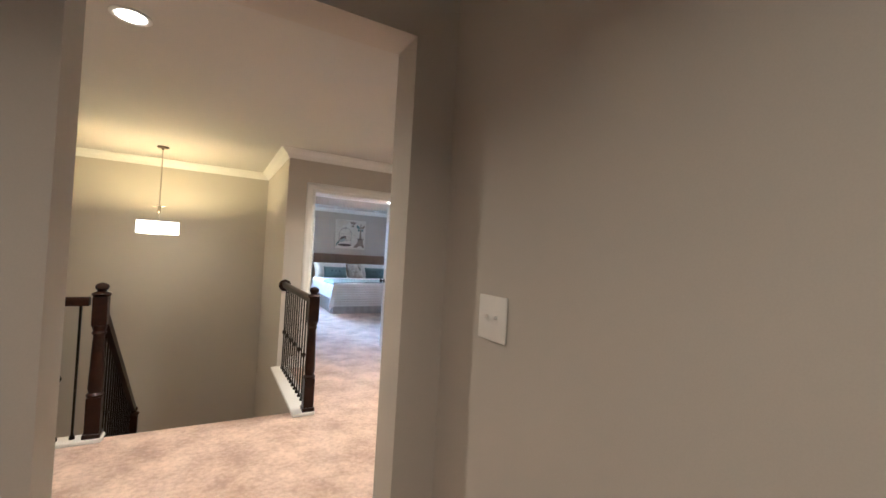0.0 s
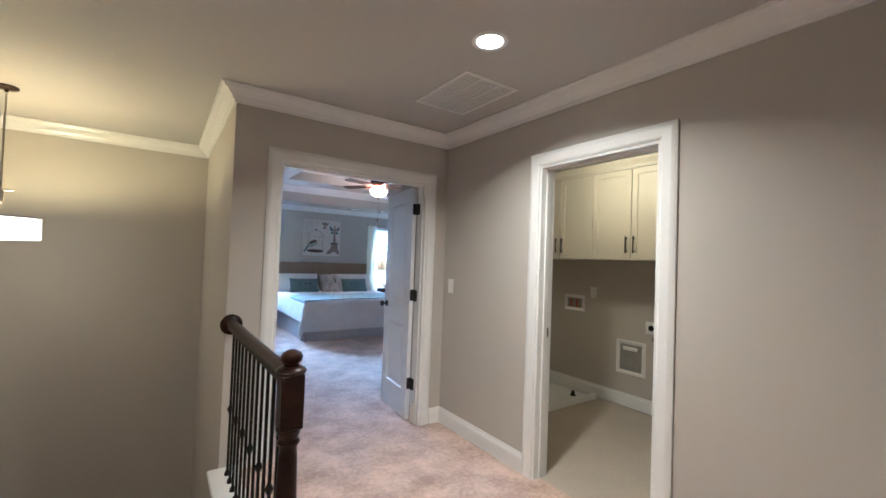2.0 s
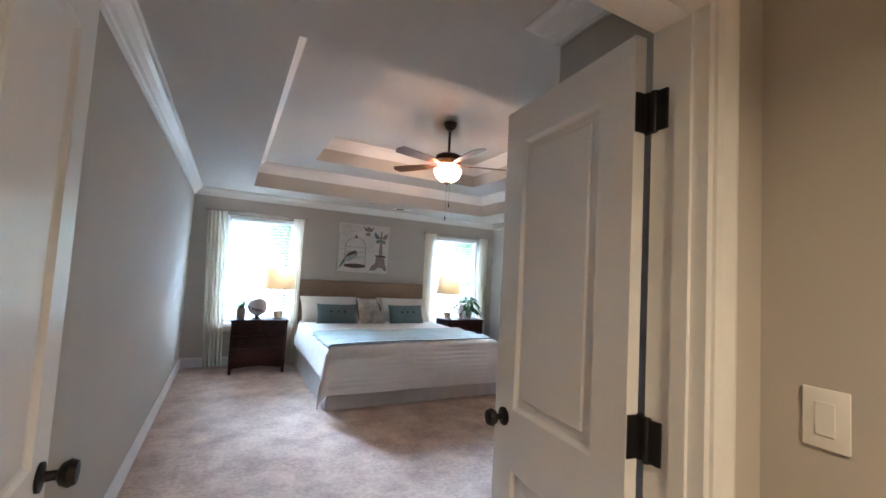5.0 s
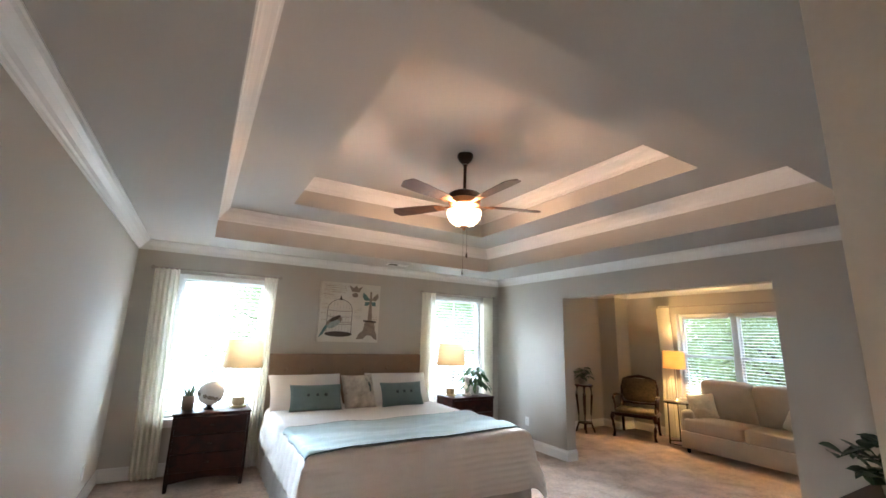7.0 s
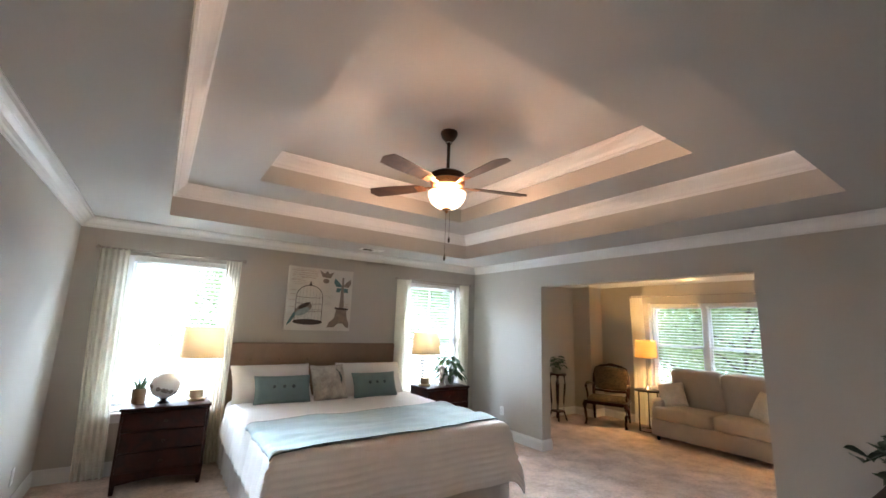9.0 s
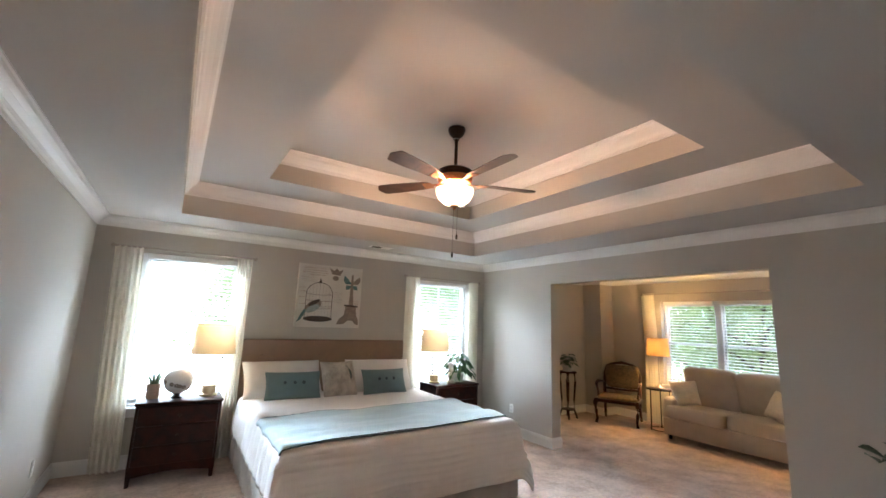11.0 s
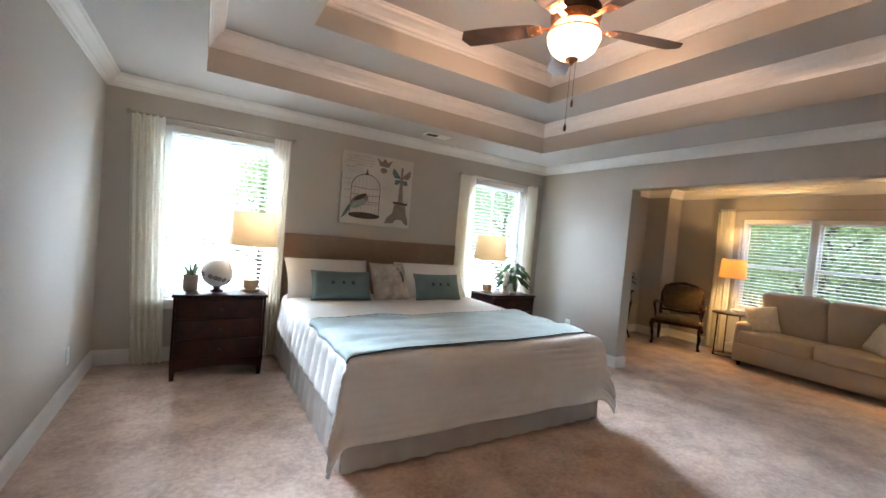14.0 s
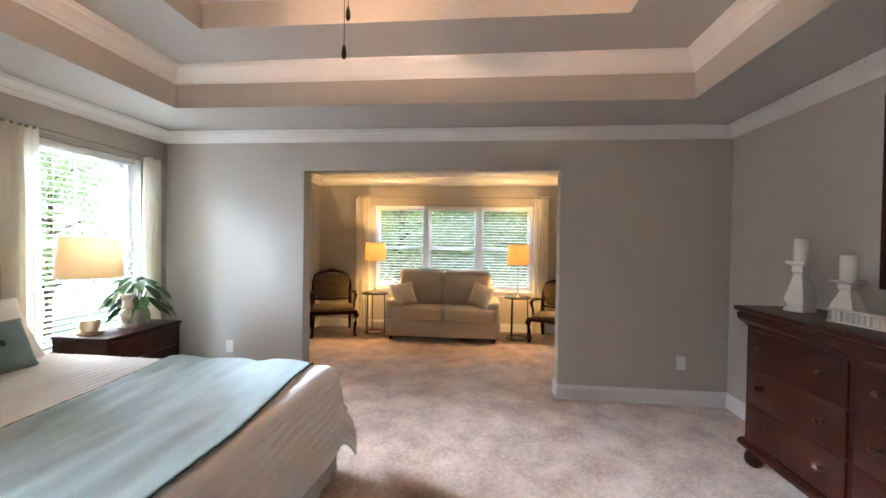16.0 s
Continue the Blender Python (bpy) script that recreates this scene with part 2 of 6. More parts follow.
# ---- structure ----
HC, HH = 2.445, 2.485          # flat ceiling heights, bedroom and hall
XW, XE, YS, YN = 1.05, 5.99, 4.73, 10.03      # bedroom
DOOR_H = 2.055


def floor_slab(name, dims, material, label):
    bm = B()
    for d in dims:
        box(bm, *d)
    return tagged(link_mesh(name, bm, material), label, "floor", kind="structure")


floor_slab("floor_hall", [(-1.9, -2.4, -0.25, 2.69, 2.72, 0), (0.94, 2.72, -0.25, 2.69, 4.1, 0)], CARPET, "pinkish beige cut-pile carpet in the hall")
floor_slab("floor_bedroom", [(0.97, 4.1, -0.25, 6.08, 10.1, 0), (6.08, 5.2, -0.25, 8.8, 10.1, 0)], CARPET, "pinkish beige cut-pile carpet in the bedroom")
floor_slab("floor_laundry", [(2.69, 0.5, -0.25, 4.6, 4.67, -0.004)], TILE, "tan vinyl floor of the laundry room")

wall("wall_opening", "x", -1.85, 2.76, 0.455, 0.62, 0, HH, [(-0.10, 0.82, 0, 2.145)])
wall("wall_start_east", "y", -2.4, 0.455, 0.985, 1.1, 0, HH)
wall("wall_start_west", "y", -2.4, 0.455, -1.95, -1.85, 0, HH)
wall("wall_start_south", "x", -1.95, 1.1, -2.5, -2.4, 0, HH)
wall("wall_hall_west", "y", 0.62, 6.2, -1.85, -1.7, -3.0, HH)
wall("wall_stair_north", "x", -1.7, 0.94, 6.05, 6.2, -3.0, HH)
wall("wall_stair_east", "y", 4.045, 6.2, 0.94, 0.97, -3.0, HH)
wall("wall_stair_side", "y", 2.72, 4.045, 0.89, 0.94, -3.0, 0.0)
wall("wall_stair_south", "x", -1.7, 0.89, 2.62, 2.72, -3.0, -0.25)
wall("wall_door", "x", 0.97, 2.635, 4.045, 4.17, 0, HH, [(1.23, 2.435, 0, DOOR_H)])
wall("wall_laundry_west", "y", 0.62, 4.61, 2.635, 2.755, 0, HH, [(2.157, 2.957, 0, DOOR_H)])
wall("wall_laundry_east", "y", 0.5, 4.61, 4.5, 4.6, 0, HC)
wall("wall_laundry_south", "x", 2.755, 4.5, 0.5, 0.62, 0, HC)
wall("wall_bedroom_south", "x", 2.635, XE, 4.61, YS, 0, HC)
wall("wall_bedroom_west", "y", 4.17, 10.2, 0.97, XW, 0, 3.2)
wall("wall_bedroom_north", "x", XW, 6.15, YN, 10.2, 0, 3.2, [(1.46, 2.42, 0.565, 2.12), (4.72, 5.68, 0.565, 2.12)])
OPY0, OPY1, OPH = 6.185, 8.605, 2.075
wall("wall_bedroom_east", "y", 4.61, YN, XE, 6.15, 0, 3.2, [(OPY0, OPY1, 0, OPH)])
XS = 8.74
wall("wall_sitting_east", "y", 5.2, 10.2, XS, 8.9, 0, 3.2, [(6.10, 8.66, 0.64, 2.0)])
wall("wall_sitting_north", "x", 6.15, XS, 9.95, 10.2, 0, 3.2)
wall("wall_sitting_south", "x", 6.15, XS, 5.08, 5.2, 0, 3.2)
wall("wall_sitting_chase", "x", 8.38, XS, 9.58, 9.95, 0, HC)


def flat_ceiling(name, dims):
    bm = B()
    for d in dims:
        box(bm, *d)
    return tagged(link_mesh(name, bm, CEIL), "flat white painted ceiling", "ceiling", kind="structure")


flat_ceiling("ceiling_hall", [(-1.95, -2.5, HH, 2.7, 4.1, 2.75), (-1.95, 4.1, HH, 0.96, 6.2, 2.75)])
flat_ceiling("ceiling_laundry", [(2.7, 0.5, HC, 4.6, 4.67, 2.7)])
flat_ceiling("ceiling_sitting", [(6.08, 5.08, HC, 8.9, 10.2, 2.7)])

T1 = (1.748, 5.411, 5.257, 9.345)
T2 = (2.385, 6.045, 4.694, 8.72)
Z1, Z2 = 2.76, 3.055


def tray_ceiling():
    bm = B()
    def ring(o, i, lo, hi):
        box(bm, o[0], o[1], lo, i[0], o[3], hi)
        box(bm, i[2], o[1], lo, o[2], o[3], hi)
        box(bm, i[0], o[1], lo, i[2], i[1], hi)
        box(bm, i[0], i[3], lo, i[2], o[3], hi)
    ring((0.98, 4.67, 6.08, 10.1), T1, HC, 3.2)
    box(bm, 0.98, 4.1, HC, 2.7, 4.67, 3.2)
    ring(T1, T2, Z1, 3.2)
    box(bm, *T2[:2], Z2, *T2[2:], 3.2)
    for f in bm.faces:
        f.normal_update()
        f.material_index = 0 if abs(f.normal.z) > 0.5 else 1
    ob = link_mesh("ceiling_bedroom", bm, [CEIL, WALL])
    return tagged(ob, "white double tray ceiling with greige painted steps", "ceiling", kind="structure")


tray_ceiling()
rect = lambda r: [(r[0], r[1]), (r[2], r[1]), (r[2], r[3]), (r[0], r[3])]
crown("crown_tray_lower", rect(T1), Z1)
crown("crown_tray_upper", rect(T2), Z2)
crown("crown_bedroom", [(XW, 4.17), (2.635, 4.17), (2.635, YS), (XE, YS), (XE, YN), (XW, YN)], HC, tall=0.77)
crown("crown_hall", [(-1.7, 0.62), (2.635, 0.62), (2.635, 4.045), (0.94, 4.045), (0.94, 6.05), (-1.7, 6.05)], HH, tall=0.77)
crown("crown_sitting", [(6.15, 5.2), (XS, 5.2), (XS, 9.58), (8.38, 9.58), (8.38, 9.95), (6.15, 9.95)], HC)

baseboard("baseboard_hall_east", [(0.93, 0.62), (2.635, 0.62), (2.635, 2.077)])
baseboard("baseboard_hall_corner", [(2.635, 3.037), (2.635, 4.045), (2.519, 4.045)])
baseboard("baseboard_hall_door", [(1.148, 4.045), (1.05, 4.045)])
baseboard("baseboard_vestibule", [(2.44, 4.17), (2.635, 4.17), (2.635, YS), (XE, YS), (XE, OPY0), (6.15, OPY0), (6.15, 5.2), (XS, 5.2), (XS, 9.58), (8.38, 9.58), (8.38, 9.95), (6.15, 9.95), (6.15, OPY1), (XE, OPY1), (XE, YN), (XW, YN), (XW, 4.17), (1.2, 4.17)])
baseboard("baseboard_laundry", [(2.755, 3.05), (2.755, 4.61)][::-1])
baseboard("baseboard_laundry_back", [(4.5, 2.8), (4.5, 4.61), (2.755, 4.61)])


# ---- more materials ----
CHERRY = wood_material("dark_cherry_wood", (0.010, 0.0028, 0.002), (0.046, 0.0085, 0.004), 0.38, 0.0, (1, 1, 1))
CHERRY.node_tree.nodes["Principled BSDF"].inputs["Specular IOR Level"].default_value = 0.18
ESPRESSO = wood_material("dark_stained_rail_wood", (0.008, 0.003, 0.002), (0.026, 0.009, 0.005), 0.3, 0.0)
ESPRESSO.node_tree.nodes["Principled BSDF"].inputs["Specular IOR Level"].default_value = 0.2
WALNUT = wood_material("walnut_blade", (0.03, 0.014, 0.008), (0.085, 0.042, 0.024), 0.4, 0.15)
IRON = surface("black_iron", (0.018, 0.016, 0.015), 0.4, 0.8, vary=0.2, scale=20, fine=200, bump=0.1)
BLACK = surface("black_hardware", (0.02, 0.018, 0.017), 0.45, 0.6, vary=0.15, scale=30, fine=200, bump=0.05)
BRONZE = surface("oil_rubbed_bronze", (0.04, 0.022, 0.014), 0.4, 0.8, vary=0.25, scale=25, fine=150, bump=0.1)
COPPER = surface("antique_copper", (0.42, 0.20, 0.10), 0.32, 1.0, vary=0.3, scale=40, fine=150, bump=0.15)
BRASS = surface("brushed_brass", (0.62, 0.49, 0.32), 0.28, 1.0, vary=0.1, scale=8, fine=140, bump=0.06, stretch=(1, 1, 12))
NICKEL = surface("brushed_nickel", (0.42, 0.38, 0.34), 0.32, 1.0, vary=0.1, scale=10, fine=150, bump=0.05)
QUILT = surface("white_quilted_cotton", (0.84, 0.82, 0.80), 0.9, vary=0.06, scale=9, fine=170, bump=0.3, depth=0.002, sheen=0.3)
SHEET = surface("white_pillow_cotton", (0.76, 0.74, 0.72), 0.9, vary=0.04, scale=7, fine=200, bump=0.15, sheen=0.2)
SKIRT = surface("grey_lilac_bed_skirt", (0.58, 0.555, 0.545), 0.9, vary=0.08, scale=6, fine=220, bump=0.15)
TEAL = surface("teal_throw", (0.44, 0.585, 0.61), 0.9, vary=0.18, scale=5, fine=180, bump=0.25, sheen=0.3, stretch=(1, 3, 1))
TEALP = surface("teal_pillow", (0.15, 0.225, 0.235), 0.9, vary=0.12, scale=12, fine=230, bump=0.25, sheen=0.3)
FRINGE = surface("dark_teal_edging", (0.05, 0.09, 0.095), 0.9, vary=0.2, scale=40, fine=200, bump=0.3)
BUTTON = surface("slate_button", (0.03, 0.055, 0.065), 0.5, vary=0.1, scale=30, fine=100, bump=0.05)
PRINTED = surface("printed_linen", (0.36, 0.30, 0.25), 0.9, vary=0.5, scale=9, fine=160, bump=0.2, second=(0.78, 0.74, 0.67))
HEADB = surface("brown_linen_upholstery", (0.24, 0.165, 0.115), 0.9, vary=0.12, scale=10, fine=300, bump=0.35, depth=0.0015, sheen=0.2)
LINEN = surface("beige_sofa_linen", (0.53, 0.455, 0.37), 0.92, vary=0.09, scale=8, fine=300, bump=0.35, depth=0.0015, sheen=0.2)
FLUFFY = surface("cream_tufted_cotton", (0.78, 0.71, 0.60), 0.95, vary=0.15, scale=30, fine=90, bump=0.8, depth=0.008, sheen=0.4)
TAPESTRY = surface("olive_tapestry", (0.085, 0.055, 0.03), 0.9, vary=0.6, scale=24, fine=160, bump=0.2, second=(0.17, 0.125, 0.065))
CERAMIC = surface("white_crackle_ceramic", (0.82, 0.80, 0.76), 0.35, vary=0.06, scale=12, fine=80, bump=0.05, coat=0.3)
WAX = surface("ivory_wax", (0.80, 0.77, 0.70), 0.5, vary=0.03, scale=10, fine=60, bump=0.03)
AGED = surface("whitewashed_turned_wood", (0.50, 0.46, 0.41), 0.8, vary=0.25, scale=25, fine=120, bump=0.3, second=(0.72, 0.69, 0.64))
LEAF = surface("plant_leaf_green", (0.035, 0.085, 0.03), 0.4, vary=0.35, scale=14, fine=90, bump=0.1, second=(0.075, 0.17, 0.055))
IVY = surface("ivy_leaf_green", (0.03, 0.065, 0.035), 0.45, vary=0.35, scale=14, fine=90, bump=0.1, second=(0.07, 0.125, 0.065))
SUCCULENT = surface("succulent_green", (0.08, 0.16, 0.07), 0.5, vary=0.3, scale=20, fine=80, bump=0.05)
BARKPOT = surface("woven_bark_pot", (0.42, 0.32, 0.25), 0.85, vary=0.3, scale=18, fine=120, bump=0.5, depth=0.004, stretch=(1, 1, 5))
POT = surface("pale_glazed_pot", (0.45, 0.44, 0.40), 0.4, vary=0.1, scale=9, fine=60, bump=0.05)
GRANITE = surface("grey_speckled_granite", (0.16, 0.145, 0.135), 0.25, vary=0.6, scale=60, fine=220, bump=0.02, second=(0.42, 0.40, 0.38))
CABINET = surface("cream_cabinet_paint", (0.70, 0.66, 0.57), 0.4, vary=0.03, scale=3, fine=90, bump=0.03)
PLASTIC = surface("white_plastic", (0.76, 0.75, 0.72), 0.35, vary=0.02, scale=10, fine=60, bump=0.01)
DARKGAP = surface("dark_recess", (0.02, 0.02, 0.02), 0.9, vary=0.2, scale=20, fine=90, bump=0.0)
STEEL = surface("stainless_steel", (0.5, 0.5, 0.5), 0.25, 1.0, vary=0.08, scale=10, fine=150, bump=0.03)
SHADE = cloth_sheer("lamp_shade_linen", (0.86, 0.75, 0.57), 0.42, 0.0)
SHADE_GOLD = cloth_sheer("lamp_shade_ecru", (0.86, 0.66, 0.38), 0.5, 0.0)
CURTAIN = cloth_sheer("cream_sheer_curtain", (0.92, 0.88, 0.78), 0.4, 0.10)
CANVAS = surface("printed_canvas", (0.62, 0.58, 0.52), 0.85, vary=0.08, scale=4, fine=260, bump=0.2, second=(0.72, 0.69, 0.63))
INK = surface("sepia_ink", (0.08, 0.06, 0.05), 0.85, vary=0.3, scale=30, fine=200, bump=0.1)
INK2 = surface("faded_sepia_ink", (0.28, 0.23, 0.19), 0.85, vary=0.3, scale=25, fine=200, bump=0.1)
INKTEAL = surface("faded_teal_ink", (0.12, 0.20, 0.20), 0.85, vary=0.4, scale=25, fine=200, bump=0.1)
MIRROR, _n, _l, _p = principled("mirror_glass")
_p.inputs["Metallic"].default_value, _p.inputs["Roughness"].default_value = 1.0, 0.02
_p.inputs["Base Color"].default_value = (0.85, 0.86, 0.86, 1)
ACRYLIC, _n, _l, _p = principled("clear_acrylic")
_p.inputs["Transmission Weight"].default_value, _p.inputs["Roughness"].default_value, _p.inputs["IOR"].default_value = 1.0, 0.03, 1.45
SLAT = surface("white_blind_slat", (0.82, 0.82, 0.80), 0.45, vary=0.02, scale=5, fine=80, bump=0.02)
BULB = glow("warm_lit_glass", (1.0, 0.80, 0.52), 2.5)
DRUM = glow("lit_white_drum_shade", (1.0, 0.84, 0.58), 1.6)
FANBOWL = glow("lit_fan_bowl_glass", (1.0, 0.72, 0.46), 3.6)
CANLENS = glow("lit_can_lens", (1.0, 0.82, 0.58), 14.0)


# ---- openings: jambs, casings, doors ----
CASE = [(0, 0), (0, 0.011), (0.012, 0.018), (0.055, 0.02), (0.07, 0.016), (0.082, 0.01), (0.082, 0)]


def casing(parent, u0, u1, top, place):
    bm = B()
    # runs up, across and down with the profile outside the opening
    sweep(bm, [(u0, 0), (u0, top), (u1, top), (u1, 0)], CASE, place)
    return part("casing", bm, TRIM, parent)


def jamb(parent, dims):
    bm = B()
    for d in dims:
        box(bm, *d)
    return part("jamb", bm, TRIM, parent)


def hinge(parent, x, y, z, along):
    """A black butt hinge: two leaves and the knuckle."""
    bm = B()
    lathe(bm, [(0, -0.05), (0.009, -0.05), (0.009, 0.05), (0, 0.05)], pose(x, y, z), 10)
    ax, ay = along
    box(bm, x - 0.004 - abs(ax) * 0.03, y - 0.004 - abs(ay) * 0.03, z - 0.047, x + 0.004 + abs(ax) * 0.03, y + 0.004 + abs(ay) * 0.03, z + 0.047)
    return part("hinge", bm, BLACK, parent, "black butt hinge")


def door_leaf(name, width, height, label, knob_side=1):
    """A white leaf with two moulded panels, hinge edge at the origin, running along +x."""
    th = 0.035
    ob = thing(name, Matrix(), label, "door", kind="structure")
    bm = B()
    st = 0.105
    rails = [(0.0, 0.23), (0.80, 0.98), (height - 0.12, height)]
    box(bm, 0, -th / 2, 0.0, st, th / 2, height)
    box(bm, width - st, -th / 2, 0.0, width, th / 2, height)
    for a, b in rails:
        box(bm, st, -th / 2, a, width - st, th / 2, b)
    part("stile_frame", bm, TRIM, ob)
    for lo, hi in ((0.23, 0.80), (0.98, height - 0.12)):
        bm = B()
        box(bm, st, -0.006, lo, width - st, 0.006, hi)
        for s in (-1, 1):
            prof = [(0, 0), (0.0, 0.0175), (0.006, 0.0175), (0.014, 0.009), (0.02, 0.006), (0.02, 0)]
            sweep(bm, [(st, lo), (width - st, lo), (width - st, hi), (st, hi)], prof, lambda u, v, w, s=s: Vector((u, s * w, v)), True)
        box(bm, st + 0.045, -0.011, lo + 0.045, width - st - 0.045, 0.011, hi - 0.045, 0.005)
        part("panel", bm, TRIM, ob)
    for z in (0.31, 1.075, 1.83):
        bm = B()
        box(bm, -0.004, -th / 2 - 0.004, z - 0.048, -0.0005, th / 2 - 0.002, z + 0.048)
        lathe(bm, [(0, -0.05), (0.008, -0.05), (0.008, 0.05), (0, 0.05)], pose(-0.004, -th / 2 - 0.004, z), 10)
        part("hinge_leaf", bm, BLACK, ob, "black butt hinge")
    for s in (-1, 1):
        bm = B()
        lathe(bm, [(0, 0), (0.03, 0), (0.03, 0.006), (0.011, 0.01), (0.010, 0.03), (0.022, 0.036), (0.029, 0.05), (0.024, 0.063), (0, 0.067)],
              pose(width - 0.06, s * th / 2, 0.95, -90 * s, 0, 0), 20)
        part("door_knob", bm, BLACK, ob, "round black door knob", True)
    return ob


d1 = thing("door_frame_bedroom", Matrix(), "white cased double doorway from hall to bedroom", "door frame", kind="structure")
casing(d1, 1.23, 2.435, DOOR_H, lambda u, v, w: Vector((u, 4.045 - w, v)))
casing(d1, 1.23, 2.435, DOOR_H, lambda u, v, w: Vector((u, 4.17 + w, v)))
jamb(d1, [(1.23, 4.042, 0, 1.248, 4.173, DOOR_H), (2.417, 4.042, 0, 2.435, 4.173, DOOR_H), (1.248, 4.042, DOOR_H - 0.018, 2.417, 4.173, DOOR_H),
          (1.248, 4.075, 0, 1.258, 4.11, DOOR_H - 0.018), (2.407, 4.075, 0, 2.417, 4.11, DOOR_H - 0.018), (1.258, 4.075, DOOR_H - 0.028, 2.407, 4.11, DOOR_H - 0.018)])
for z in (0.32, 1.085, 1.84):
    hinge(d1, 1.251, 4.165, z, (0, 1))
    hinge(d1, 2.414, 4.165, z, (0, 1))
leaf = door_leaf("door_leaf_bedroom", 0.575, 2.02, "white two-panel interior door standing open with black hardware")
leaf.matrix_world = pose(2.396, 4.19, 0.012, 0, 0, 85)
leaf2 = copy_thing(leaf, pose(1.248, 4.19, 0.012, 0, 0, 93))
d2 = thing("door_frame_laundry", Matrix(), "white cased doorway from hall to laundry room", "door frame", kind="structure")
casing(d2, -2.957, -2.157, DOOR_H, lambda u, v, w: Vector((2.635 - w, -u, v)))
casing(d2, 2.157, 2.957, DOOR_H, lambda u, v, w: Vector((2.755 + w, u, v)))
jamb(d2, [(2.632, 2.157, 0, 2.758, 2.175, DOOR_H), (2.632, 2.939, 0, 2.758, 2.957, DOOR_H), (2.632, 2.175, DOOR_H - 0.018, 2.758, 2.939, DOOR_H),
          (2.675, 2.175, 0, 2.71, 2.185, DOOR_H - 0.018), (2.675, 2.929, 0, 2.71, 2.939, DOOR_H - 0.018), (2.675, 2.185, DOOR_H - 0.028, 2.71, 2.929, DOOR_H - 0.018)])
for z in (0.32, 1.085, 1.84):
    hinge(d2, 2.75, 2.178, z, (1, 0))
bm = B()
box(bm, 2.70, 2.934, 0.92, 2.73, 2.938, 0.98, 0.001)
part("strike_plate", bm, BLACK, d2, "black strike plate")
leaf3 = door_leaf("door_leaf_laundry", 0.75, 2.02, "white two-panel laundry door swung fully open")
leaf3.matrix_world = pose(2.775, 2.15, 0.012, 0, 0, -20)


